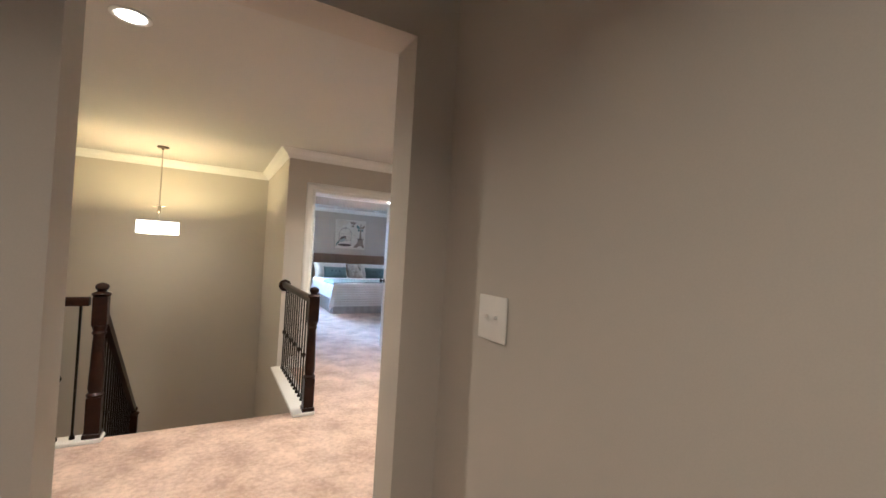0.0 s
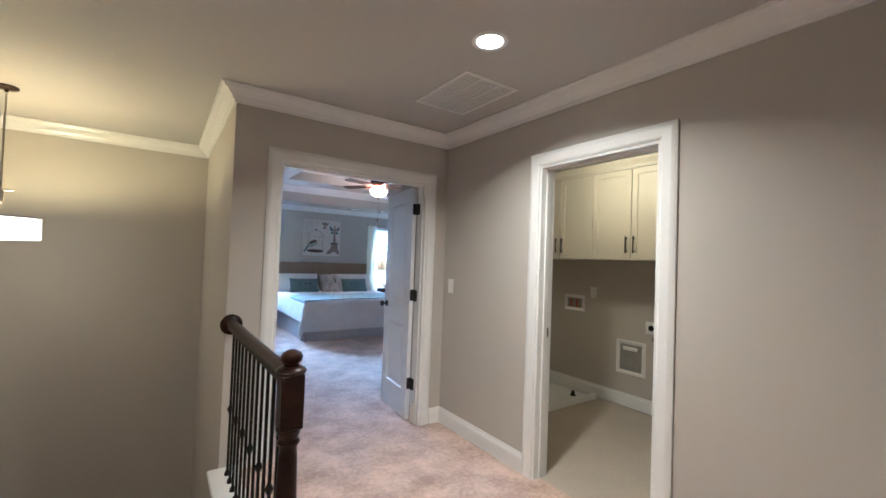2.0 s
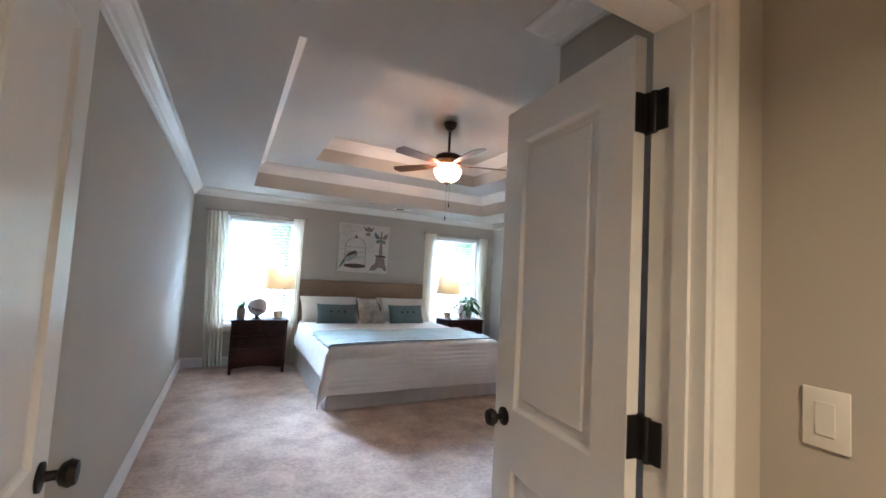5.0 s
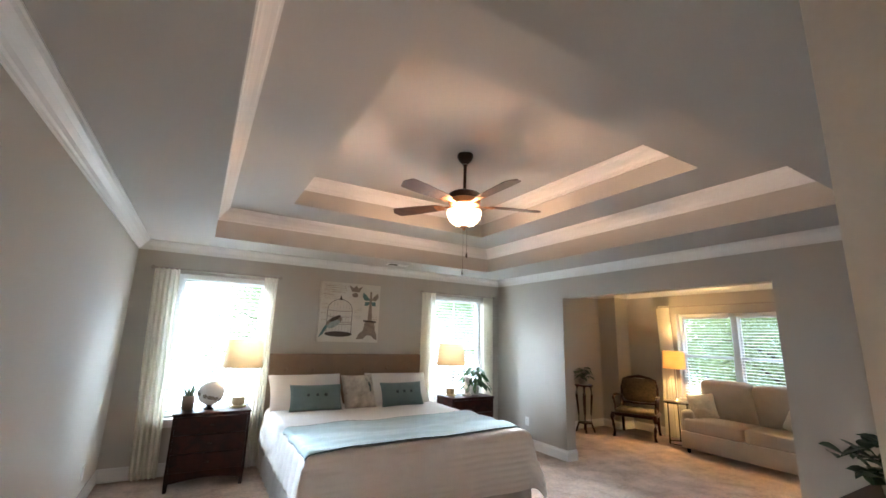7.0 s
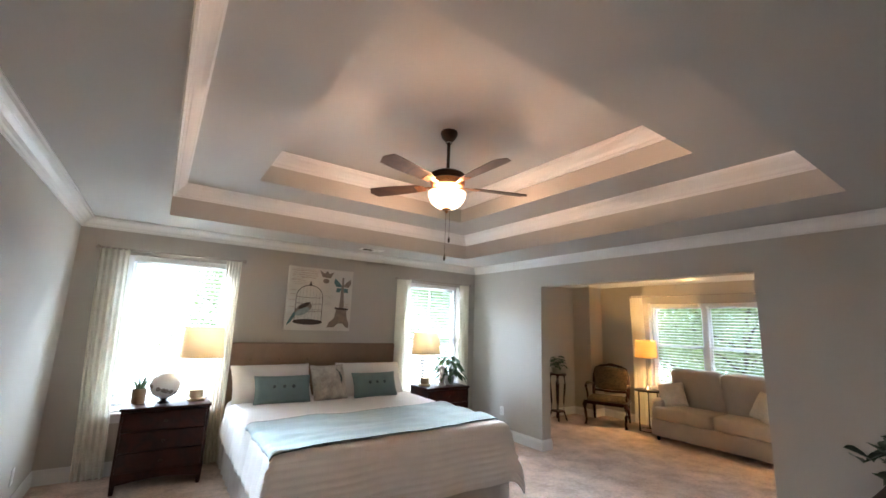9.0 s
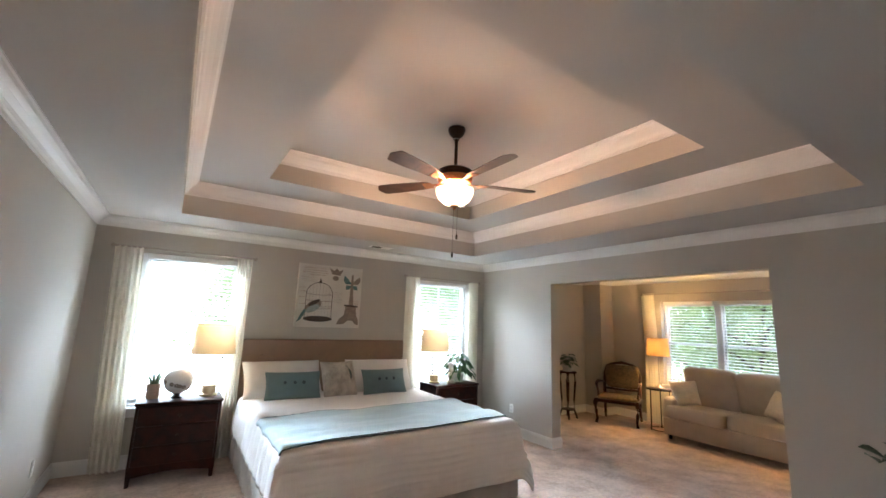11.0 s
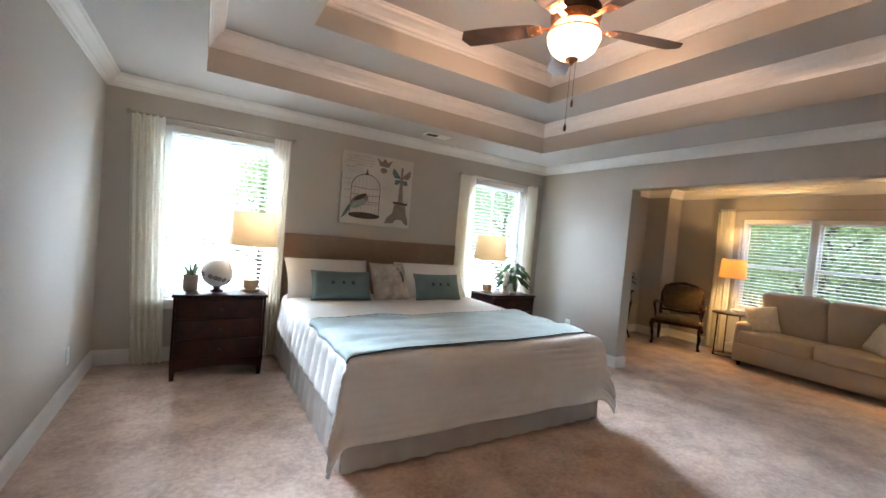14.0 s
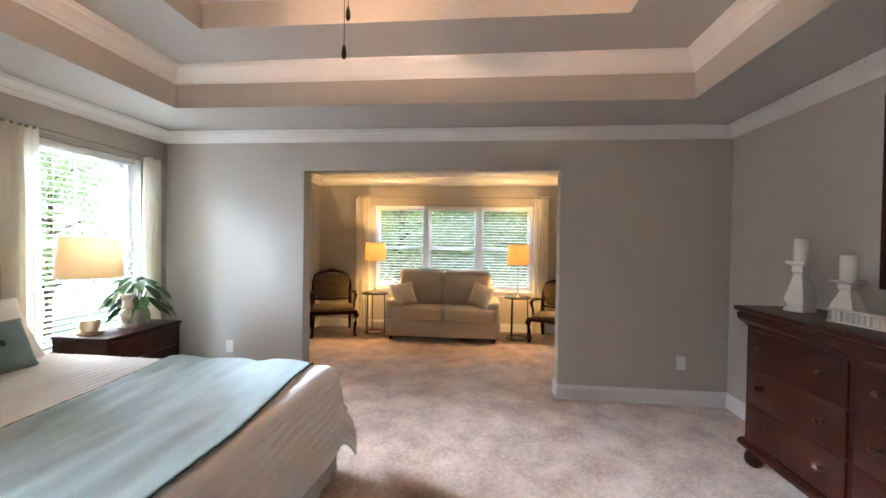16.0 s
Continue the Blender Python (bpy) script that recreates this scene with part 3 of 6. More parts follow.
# ---- windows with blinds ----
def window(name, place, width, z0, z1, units, label, slats=True):
    """A window of double-hung units; place maps (along, depth outward, up) into the world."""
    ob = thing(name, Matrix(), label, "window", kind="structure")
    def bar(nm, u0, u1, d0, d1, a, b, mt=VINYL, bev=0.004):
        bm = B()
        p, q = place(u0, d0, a), place(u1, d1, b)
        box(bm, *[min(i, j) for i, j in zip(p, q)], *[max(i, j) for i, j in zip(p, q)], bevel=bev)
        return part(nm, bm, mt, ob)
    f = 0.045
    bar("window_frame", 0, f, 0.09, 0.15, z0, z1)
    bar("window_frame", width - f, width, 0.09, 0.15, z0, z1)
    bar("window_frame", f, width - f, 0.09, 0.15, z1 - f, z1)
    bar("window_frame", f, width - f, 0.09, 0.15, z0, z0 + f)
    bar("window_sill", -0.03, width + 0.03, -0.045, 0.09, z0 - 0.022, z0 + 0.003, TRIM)
    bar("apron", -0.015, width + 0.015, -0.016, -0.002, z0 - 0.09, z0 - 0.022, TRIM)
    uw = width / units
    mid = (z0 + z1) / 2
    for k in range(units):
        a, b = k * uw, (k + 1) * uw
        if k:
            bar("mullion", a - 0.04, a + 0.04, 0.075, 0.15, z0 + f, z1 - f)
        ia, ib = a + (0.04 if k else f), b - (0.04 if k < units - 1 else f)
        for lo, hi, d in ((z0 + f, mid + 0.018, 0.10), (mid - 0.018, z1 - f, 0.125)):
            for n_, dims in (("sash_stile", (ia, ia + 0.032, d, d + 0.022, lo, hi)), ("sash_stile", (ib - 0.032, ib, d, d + 0.022, lo, hi)),
                             ("sash_rail", (ia + 0.032, ib - 0.032, d, d + 0.022, lo, lo + 0.036)), ("sash_rail", (ia + 0.032, ib - 0.032, d, d + 0.022, hi - 0.036, hi))):
                bar(n_, *dims)
            if units == 1 and lo > mid - 0.1:
                bar("muntin", (ia + ib) / 2 - 0.008, (ia + ib) / 2 + 0.008, d + 0.004, d + 0.018, lo + 0.036, hi - 0.036)
            g = bar("pane", ia + 0.03, ib - 0.03, d + 0.009, d + 0.013, lo + 0.03, hi - 0.03, GLASS, 0)
            g.visible_shadow = False
        # blind
        blind = bar("blind_headrail", ia + 0.004, ib - 0.004, 0.012, 0.062, z1 - 0.06, z1 - 0.006, SLAT)
        if slats:
            n = int((z1 - z0 - 0.1) / 0.0445)
            bm = B()
            ln = ib - ia - 0.012
            tilt = radians(-9)
            dc, ds = 0.0235 * math.cos(tilt), 0.0235 * math.sin(tilt)
            vs = [bm.verts.new((s_ * ln / 2, e * dc, -e * ds + h)) for s_ in (-1, 1) for e, h in ((-1, 0), (0, 0.002), (1, 0))]
            bm.faces.new((vs[0], vs[1], vs[4], vs[3]))
            bm.faces.new((vs[1], vs[2], vs[5], vs[4]))
            got = bmesh.ops.extrude_face_region(bm, geom=bm.faces[:])
            for v in got["geom"]:
                if isinstance(v, bmesh.types.BMVert):
                    v.co.z += 0.0025
            me = bpy.data.meshes.new("slat")
            bmesh.ops.recalc_face_normals(bm, faces=bm.faces)
            bm.to_mesh(me)
            bm.free()
            me.materials.append(SLAT)
            p0, p1 = Vector(place((ia + ib) / 2, 0.037, 0)), Vector(place((ia + ib) / 2 + 1, 0.037, 0))
            yaw = math.atan2((p1 - p0).y, (p1 - p0).x)
            for j in range(n):
                s_ = new("slat", me)
                s_.matrix_world = Matrix.Translation(place((ia + ib) / 2, 0.037, z1 - 0.085 - j * 0.0445)) @ Matrix.Rotation(yaw, 4, "Z")
                s_.parent = ob
            bar("blind_bottom_rail", ia + 0.006, ib - 0.006, 0.014, 0.06, z0 + 0.012, z0 + 0.03, SLAT)
            for c in (0.18, 0.82):
                u = ia + (ib - ia) * c
                bm = B()
                tube(bm, [place(u, 0.012, z0 + 0.03), place(u, 0.012, z1 - 0.06)], 0.0012, 5)
                part("ladder_cord", bm, SLAT, ob)
    return ob


window("window_bedroom_west", lambda u, d, v: (1.46 + u, YN + d, v), 0.96, 0.565, 2.12, 1, "white double-hung bedroom window with open white blinds")
window("window_bedroom_east", lambda u, d, v: (4.72 + u, YN + d, v), 0.96, 0.565, 2.12, 1, "white double-hung bedroom window with open white blinds")
window("window_sitting", lambda u, d, v: (XS + d, 8.66 - u, v), 2.56, 0.64, 2.0, 3, "white triple double-hung sitting room window with blinds")


# ---- curtains ----
def curtain(u0, u1, z0, z1, place, seed, label, group, flare=0.0, lean=0.0):
    ob = thing("curtain", Matrix(), label, "curtain", group)
    rnd = random.Random(seed)
    n = max(5, int((u1 - u0) / 0.05))
    ph = rnd.uniform(0, 6)
    bm = B()
    def at(u, v):
        wob = 0.35 * math.sin(7 * v + ph) + 0.5 * math.sin(3.1 * v + 2 * ph)
        spread = 1 + flare * (1 - v) * (1 - v)
        x = (u0 + u1) / 2 + (u - 0.5) * (u1 - u0) * spread + lean * (1 - v) + 0.008 * wob
        d = 0.028 * math.sin(2 * math.pi * n * u + wob * 0.9) + 0.008 * math.sin(2 * math.pi * (n * 0.37) * u + ph)
        d *= 0.55 + 0.45 * min(1, (1 - v) * 3 + 0.2)
        return Vector(place(x, d, z0 + (z1 - z0) * v))
    grid(bm, n * 8, 26, at)
    p = part("panel", bm, CURTAIN, ob, smooth=True)
    return ob


def rod(points, place, label):
    ob = thing("curtain_rod", Matrix(), label, "curtain rod", "curtain rods")
    (u0, u1, z) = points
    bm = B()
    tube(bm, [place(u0, 0, z), place(u1, 0, z)], 0.009, 12)
    part("pole", bm, NICKEL, ob, smooth=True)
    for u, s in ((u0, -1), (u1, 1)):
        bm = B()
        a, b = Vector(place(u, 0, z)), Vector(place(u + s * 0.05, 0, z))
        tube(bm, [a.lerp(b, k) for k in (0, 0.12, 0.2, 0.45, 0.7, 0.9, 1)], [0.012, 0.013, 0.009, 0.021, 0.024, 0.015, 0.003], 14)
        part("finial", bm, NICKEL, ob, smooth=True)
        bm = B()
        tube(bm, [place(u - s * 0.05, 0.0, z), place(u - s * 0.05, 0.075, z)], 0.006, 8)
        tube(bm, [place(u - s * 0.05, 0.068, z), place(u - s * 0.05, 0.078, z)], 0.022, 14)
        part("bracket", bm, NICKEL, ob, smooth=True)
    return ob


north = lambda u, d, v: (u, 9.945 + d, v)
east = lambda u, d, v: (8.655 + d, -u, v)
rod((1.245, 2.495, 2.15), north, "brushed nickel curtain rod over the bedroom window")
rod((4.52, 5.80, 2.145), north, "brushed nickel curtain rod over the bedroom window")
rod((-8.90, -5.90, 2.12), east, "brass-toned curtain rod over the sitting room window")
for a, b, s, fl, ln in ((1.235, 1.47, 1, 0.0, 0.08), (2.34, 2.495, 2, 0.1, 0.0), (4.515, 4.74, 3, 0.05, 0.02), (5.63, 5.80, 4, 0.1, 0.0)):
    curtain(a, b, 0.015, 2.15, north, s, "sheer cream curtain panel hanging to the carpet", "bedroom curtains", fl, ln)
for a, b, s in ((-8.93, -8.70, 5), (-6.10, -5.88, 6)):
    curtain(a, b, 0.015, 2.14, east, s, "sheer cream curtain panel hanging to the carpet", "sitting room curtains", 0.15)


# ---- stairs ----
RISE, RUN = 0.186, 0.249
stair = thing("staircase", Matrix(), "carpeted stairs going down to a landing", "stairs", kind="structure")
for k in range(8):
    bm = B()
    box(bm, -0.41, 2.72 + k * RUN, -3.0, 0.89 if 2.72 + k * RUN < 4 else 0.94, 2.72 + (k + 1) * RUN, -RISE * (k + 1), 0.012)
    part("step", bm, CARPET, stair)
bm = B()
box(bm, -1.7, 2.72 + 8 * RUN, -3.0, 0.94, 6.05, -RISE * 9, 0.01)
part("landing", bm, CARPET, stair)
bm = B()
for k in range(6):
    box(bm, -1.7, 4.71 - (k + 1) * RUN, -3.0, -0.47, 4.71 - k * RUN, -RISE * (10 + k))
part("lower_flight", bm, CARPET, stair)
bm = B()
sweep(bm, [(0.94, 4.75), (0.94, 6.05), (-1.7, 6.05), (-1.7, 4.75)], BASE, lambda u, v, w: Vector((u, v, w - RISE * 9)))
tagged(link_mesh("baseboard_landing", bm, TRIM), "white painted baseboard round the landing", "baseboard", kind="structure")
bm = B()
box(bm, 0.875, 2.60, 0.0, 1.05, 4.045, 0.028, 0.006)
tagged(link_mesh("trim_stair_cap", bm, TRIM), "white painted cap under the stair railing", "trim", kind="structure")
bm = B()
box(bm, -1.7, 2.63, 0.0, -0.335, 2.755, 0.028, 0.006)
tagged(link_mesh("trim_landing_cap", bm, TRIM), "white painted cap under the landing railing", "trim", kind="structure")
bm = B()
box(bm, -0.47, 2.73, -3.0, -0.412, 4.71, 0.0)
for v in bm.verts:
    if v.co.z > -0.1 and v.co.y > 4:
        v.co.z = -RISE * 8 + 0.02
tagged(link_mesh("stringer", bm, TRIM), "white sloping stair stringer", "trim", kind="structure")


def newel(parent, x, y, z, h=1.03):
    bm = B()
    s = 0.041
    box(bm, x - s - 0.008, y - s - 0.008, z, x + s + 0.008, y + s + 0.008, z + 0.03, 0.004)
    box(bm, x - s, y - s, z + 0.03, x + s, y + s, z + 0.27, 0.004)
    box(bm, x - s, y - s, z + h - 0.25, x + s, y + s, z + h - 0.05, 0.004)
    lathe(bm, [(0.045, 0.27), (0.05, 0.285), (0.036, 0.30), (0.043, 0.33), (0.041, 0.4), (0.034, h - 0.36), (0.031, h - 0.32), (0.042, h - 0.30), (0.034, h - 0.285), (0.046, h - 0.25)], pose(x, y, z), 20)
    lathe(bm, [(0.05, h - 0.05), (0.056, h - 0.04), (0.05, h - 0.03), (0.028, h - 0.022), (0.026, h - 0.012), (0.036, h - 0.004), (0.04, h + 0.012), (0.033, h + 0.027), (0.014, h + 0.037), (0, h + 0.04)], pose(x, y, z), 20)
    return part("newel_post", bm, ESPRESSO, parent, smooth=True)


def handrail(parent, a, b):
    """A moulded rail from a to b."""
    a, b = Vector(a), Vector(b)
    d = (b - a).normalized()
    side = d.cross(Vector((0, 0, 1))).normalized()
    up = side.cross(d)
    prof = [(-0.022, -0.03), (0.022, -0.03), (0.024, -0.012), (0.03, 0.0), (0.03, 0.014), (0.02, 0.026), (0, 0.03), (-0.02, 0.026), (-0.03, 0.014), (-0.03, 0.0), (-0.024, -0.012)]
    bm = B()
    rings = [[bm.verts.new(p + side * o + up * h) for o, h in prof] for p in (a, b)]
    k = len(prof)
    for j in range(k):
        bm.faces.new((rings[0][j], rings[1][j], rings[1][(j + 1) % k], rings[0][(j + 1) % k]))
    bm.faces.new(rings[0][::-1])
    bm.faces.new(rings[1])
    return part("handrail", bm, ESPRESSO, parent, smooth=True)


def baluster(parent, x, y, z0, z1, knuckle, mid=None):
    bm = B()
    s = 0.0065
    box(bm, x - s, y - s, z0, x + s, y + s, z1)
    lathe(bm, [(0, 0), (0.016, 0), (0.015, 0.018), (0.009, 0.028)], pose(x, y, z0), 8)
    if knuckle:
        m = mid if mid is not None else (z0 + z1) / 2 - 0.04
        lathe(bm, [(0.006, -0.03), (0.010, -0.02), (0.019, 0), (0.010, 0.02), (0.006, 0.03)], pose(x, y, m), 8)
    return part("baluster", bm, IRON, parent, "black iron baluster")


railing = thing("stair_railing", Matrix(), "dark wood stair railing with black iron balusters", "railing", "stair railings")
newel(railing, 1.0, 2.655, 0.028, 0.99)
handrail(railing, (0.998, 2.70, 0.945), (0.972, 4.02, 0.945))
bm = B()
lathe(bm, [(0, 0), (0.062, 0), (0.066, 0.008), (0.058, 0.018), (0.045, 0.024), (0.035, 0.03), (0, 0.03)], pose(0.972, 4.043, 0.94, 90, 0, 0), 28)
part("rosette", bm, ESPRESSO, railing, "round wooden wall rosette", True)
for k in range(12):
    y = 2.79 + k * 0.1035
    baluster(railing, 0.996 - 0.022 * k / 12, y, 0.028, 0.915, k % 2 == 1)
railing2 = thing("stair_railing", Matrix(), "dark wood landing and stair railing with iron balusters", "railing", "stair railings")
newel(railing2, -0.395, 2.692, 0.028, 1.0)
handrail(railing2, (-0.455, 2.692, 0.94), (-1.7, 2.692, 0.94))
for k in range(13):
    baluster(railing2, -0.50 - k * 0.0885, 2.692, 0.028, 0.915, k % 2 == 1)
slope = -RISE / RUN
handrail(railing2, (-0.411, 2.74, 0.93), (-0.411, 4.60, 0.93 + slope * 1.86))
newel(railing2, -0.411, 4.68, -RISE * 9, 1.17)
for k in range(18):
    y = 2.82 + k * 0.1
    if y < 4.58:
        baluster(railing2, -0.43, y, 0.0 + max(slope * (y - 2.72), -RISE * 8), 0.90 + slope * (y - 2.74), k % 2 == 1)


# ---- soft shapes ----
def spow(a, e):
    return math.copysign(abs(a) ** e, a)


def cushion(bm, w, d, h, m, e1=0.5, e2=0.35, nu=36, nv=18, puff=0.0, wrinkle=0.0, seed=0):
    """A rounded pad w by d by h; puff thins it towards its edges."""
    rings = []
    for j in range(nv + 1):
        b = -math.pi / 2 + math.pi * j / nv
        row = []
        for i in range(nu):
            a = 2 * math.pi * i / nu
            cx, cy = spow(math.cos(b), e1) * spow(math.cos(a), e2), spow(math.cos(b), e1) * spow(math.sin(a), e2)
            cz = spow(math.sin(b), e1)
            thin = 1 - puff * max(abs(cx), abs(cy)) ** 2.5
            p = Vector((cx * w / 2, cy * d / 2, cz * h / 2 * thin))
            if wrinkle:
                q = p * 9 + Vector((seed, seed * 2, 0))
                p += Vector((0, 0, 1)) * noise.noise(q) * wrinkle + Vector((cx, cy, 0)) * noise.noise(q * 0.7) * wrinkle
            row.append(bm.verts.new(m @ p))
            if j in (0, nv):
                break
        rings.append(row * nu if len(row) == 1 else row)
    for r, s in zip(rings, rings[1:]):
        for i in range(nu):
            quad = [r[i], r[(i + 1) % nu], s[(i + 1) % nu], s[i]]
            quad = [v for q, v in enumerate(quad) if v not in quad[:q]]
            bm.faces.new(quad)


# ---- bed ----
BX0, BX1, BY0, BY1, BZ = 2.555, 4.545, 7.80, 9.94, 0.63
bed = thing("bed", Matrix(), "king bed with brown tufted headboard and white bedding", "bed")
bm = B()
box(bm, 2.50, 9.945, 0.02, 4.53, 10.02, 1.245, 0.022, 3)
headboard = part("headboard", bm, HEADB, bed, "brown linen tufted headboard", True)
for zz, n, off in ((1.06, 6, 0.0), (0.80, 6, 0.0)):
    for k in range(n):
        bm = B()
        lathe(bm, [(0, -0.004), (0.016, -0.004), (0.02, 0.0), (0.014, 0.007), (0, 0.009)], pose(2.70 + k * 0.326, 9.945, zz, 90, 0, 0), 14)
        part("tuft_button", bm, HEADB, headboard, smooth=True)
bm = B()
box(bm, BX0 + 0.03, BY0 + 0.03, 0.14, BX1 - 0.03, BY1, 0.34, 0.03, 2)
part("box_spring", bm, SHEET, bed)
bm = B()
box(bm, BX0 + 0.02, BY0 + 0.02, 0.342, BX1 - 0.02, BY1, BZ - 0.02, 0.05, 3)
part("mattress", bm, SHEET, bed, smooth=True)


def skirt_side(a, b):
    """A pleated strip of bed skirt from a to b."""
    a, b = Vector((*a, 0)), Vector((*b, 0))
    d = (b - a).normalized()
    nrm = Vector((d.y, -d.x, 0))
    length = (b - a).length
    bm = B()
    def at(u, v):
        s = u * length
        pleat = 0.006 * math.sin(s * 2 * math.pi / 0.16) + 0.004 * noise.noise(Vector((s * 6, v * 2, 1)))
        notch = -0.02 if a.x == b.x and abs((s % 0.5) - 0.25) < 0.012 else 0
        return a + d * s + nrm * ((pleat + notch) * (1.1 - v) + 0.012 * (1 - v)) + Vector((0, 0, 0.012 + 0.34 * v))
    grid(bm, int(length * 60), 6, at)
    return part("bed_skirt", bm, SKIRT, bed, "pleated grey bed skirt", True)


SK = 0.048
skirt_side((BX0 - SK, BY1), (BX0 - SK, BY0 - SK))
skirt_side((BX0 - SK, BY0 - SK), (BX1 + SK, BY0 - SK))
skirt_side((BX1 + SK, BY0 - SK), (BX1 + SK, BY1))


def drape(x0, x1, y0, y1, side, foot, top, out=0.03, seed=0.0, ripple=0.012, head=9.75, nx=110, ny=110):
    """The place of a cover that lies on the bed and hangs over its sides and foot, by distances along the cloth."""
    r = 0.045
    def fold(s, lo, hi):
        # distance past an edge becomes a rounded drop
        if lo <= s <= hi:
            return s, 0.0, 0.0
        e, sg = (lo, -1) if s < lo else (hi, 1)
        t = abs(s - e)
        q = r * math.pi / 2
        if t < q:
            return e + sg * r * math.sin(t / r), r * (1 - math.cos(t / r)), 0.3 * t / q
        return e + sg * (r + out * min(1, (t - q) / 0.25)), r + (t - q), 1.0
    def at(sx, sy):
        x, dx, hx = fold(sx, x0, x1)
        y, dy, hy = fold(sy, y0, 99)
        drop = math.hypot(dx, dy)
        if dx > 0.001 and dy > 0.001:
            k = min(dx, dy)
            x += math.copysign(0.20 * k, sx - (x0 + x1) / 2)
            y -= 0.20 * k
        n3 = noise.noise(Vector((sx * 3 + seed, sy * 3, 0.5)))
        n4 = noise.noise(Vector((sx * 11 + seed, sy * 11, 3.5)))
        z = top - drop + (0.006 * n3 + 0.002 * n4) * (1 - max(hx, hy))
        if hx:
            x += math.copysign(hx * ripple * (math.sin(sy * 19 + seed) + n3), sx - (x0 + x1) / 2)
        if hy:
            y -= hy * ripple * (math.sin(sx * 9 + seed) * 0.6 + n3 * 1.4)
        return Vector((x, y, max(z, 0.03)))
    return at


at = drape(BX0, BX1, BY0, BY1, 0.3, 0.5, BZ + 0.012)
SIDE, FOOT = 0.36, 0.50
bm = B()
def cover_at(u, v):
    sx = BX0 - SIDE + u * (BX1 - BX0 + 2 * SIDE)
    sy = BY0 - FOOT + v * (9.80 - BY0 + FOOT)
    p = at(sx, sy)
    # quilted ridges
    p.z += (0.0014 + 0.0012 * noise.noise(Vector((sx * 4, sy * 9, 5)))) * math.sin(sy * 2 * math.pi / 0.05 + 1.2 * noise.noise(Vector((sx * 2.5, sy * 2, 1)))) if sy > BY0 else 0
    if sy < BY0:
        p.y -= (0.0016 + 0.0016 * noise.noise(Vector((sx * 4, sy * 9, 5)))) * math.sin(sy * 2 * math.pi / 0.05 + 1.2 * noise.noise(Vector((sx * 2.5, sy * 2, 1))))
    return p
grid(bm, 110, 420, cover_at)
comforter = thing("comforter", Matrix(), "white quilted comforter spread over the bed", "comforter")
c1 = part("quilt", bm, QUILT, comforter, smooth=True)
sol = c1.modifiers.new("thickness", "SOLIDIFY")
sol.thickness, sol.offset = 0.012, 1

hem = B()
tube(hem, [cover_at(k / 80, 0.0) for k in range(81)], 0.007, 6)
part("hem", hem, QUILT, comforter, "rolled quilt hem", True)
for u in (0.0, 1.0):
    hem = B()
    tube(hem, [cover_at(u, k / 80) for k in range(81)], 0.007, 6)
    part("hem", hem, QUILT, comforter, "rolled quilt hem", True)

# throw, laid a little askew across the foot of the bed
at2 = drape(BX0 - 0.008, BX1 + 0.008, BY0 - 0.008, BY1, 0.3, 0.5, BZ + 0.034, 0.035, 4.0)
throw = thing("throw_blanket", Matrix(), "pale teal throw with dark edging across the bed foot", "throw blanket")
def throw_at(u, v):
    sx = BX0 - 0.07 + u * (BX1 - BX0 + 0.21)
    near = 7.75 + 0.13 * u + 0.02 * math.sin(u * 9)
    far = 8.62 + 0.16 * u + 0.025 * math.sin(u * 7 + 1)
    p = at2(sx, near + (far - near) * v)
    p.z += 0.011 * noise.noise(Vector((u * 6, v * 11, 7))) + 0.008 * math.sin(v * 17 + 3 * math.sin(u * 4)) * (0.3 + abs(noise.noise(Vector((u * 3, v * 2, 2)))))
    return p
bm = B()
grid(bm, 120, 50, throw_at)
t1 = part("cloth", bm, TEAL, throw, smooth=True)
sol = t1.modifiers.new("thickness", "SOLIDIFY")
sol.thickness, sol.offset = 0.008, 1
for v in (0.0, 1.0):
    bm = B()
    tube(bm, [throw_at(k / 100, v) + Vector((0, 0, 0.005)) + Vector((0, 0, 0.0015 * math.sin(k * 1.9))) for k in range(101)], 0.005, 7)
    part("edging", bm, FRINGE, throw, "dark teal fringed edging", True)
bm = B()
tube(bm, [throw_at(0.0, k / 40) for k in range(41)], 0.005, 7)
part("edging", bm, FRINGE, throw, "dark teal fringed edging", True)


def pillow_mesh(w, h, t, wrinkle, seed, n=26):
    """A stuffed pillow: pinched corners, sides drawn in, thickest in the middle."""
    bm = B()
    def side(s):
        def at(a, b):
            u, v = 2 * a - 1, 2 * b - 1
            x = w / 2 * u * (0.95 + 0.05 * v * v)
            y = h / 2 * v * (0.94 + 0.06 * u * u)
            z = s * t / 2 * (max(0, 1 - u * u) ** 0.42) * (max(0, 1 - v * v) ** 0.42)
            q = Vector((x * 7 + seed, y * 7, s + seed))
            edge = 1 - max(abs(u), abs(v)) ** 6
            z += wrinkle * edge * (noise.noise(q) + 0.5 * noise.noise(q * 2.3))
            return Vector((x, y, z))
        grid(bm, n, n, at)
    side(1)
    side(-1)
    bmesh.ops.remove_doubles(bm, verts=bm.verts, dist=1e-4)
    return bm


def pillow(name, w, h, t, x, y, z, lean, yaw, material, label, group, seed):
    ob = thing(name, pose(x, y, z, lean, 0, yaw), label, "pillow", group)
    part("cover", pillow_mesh(w, h, t, 0.012, seed), material, ob, smooth=True)
    return ob


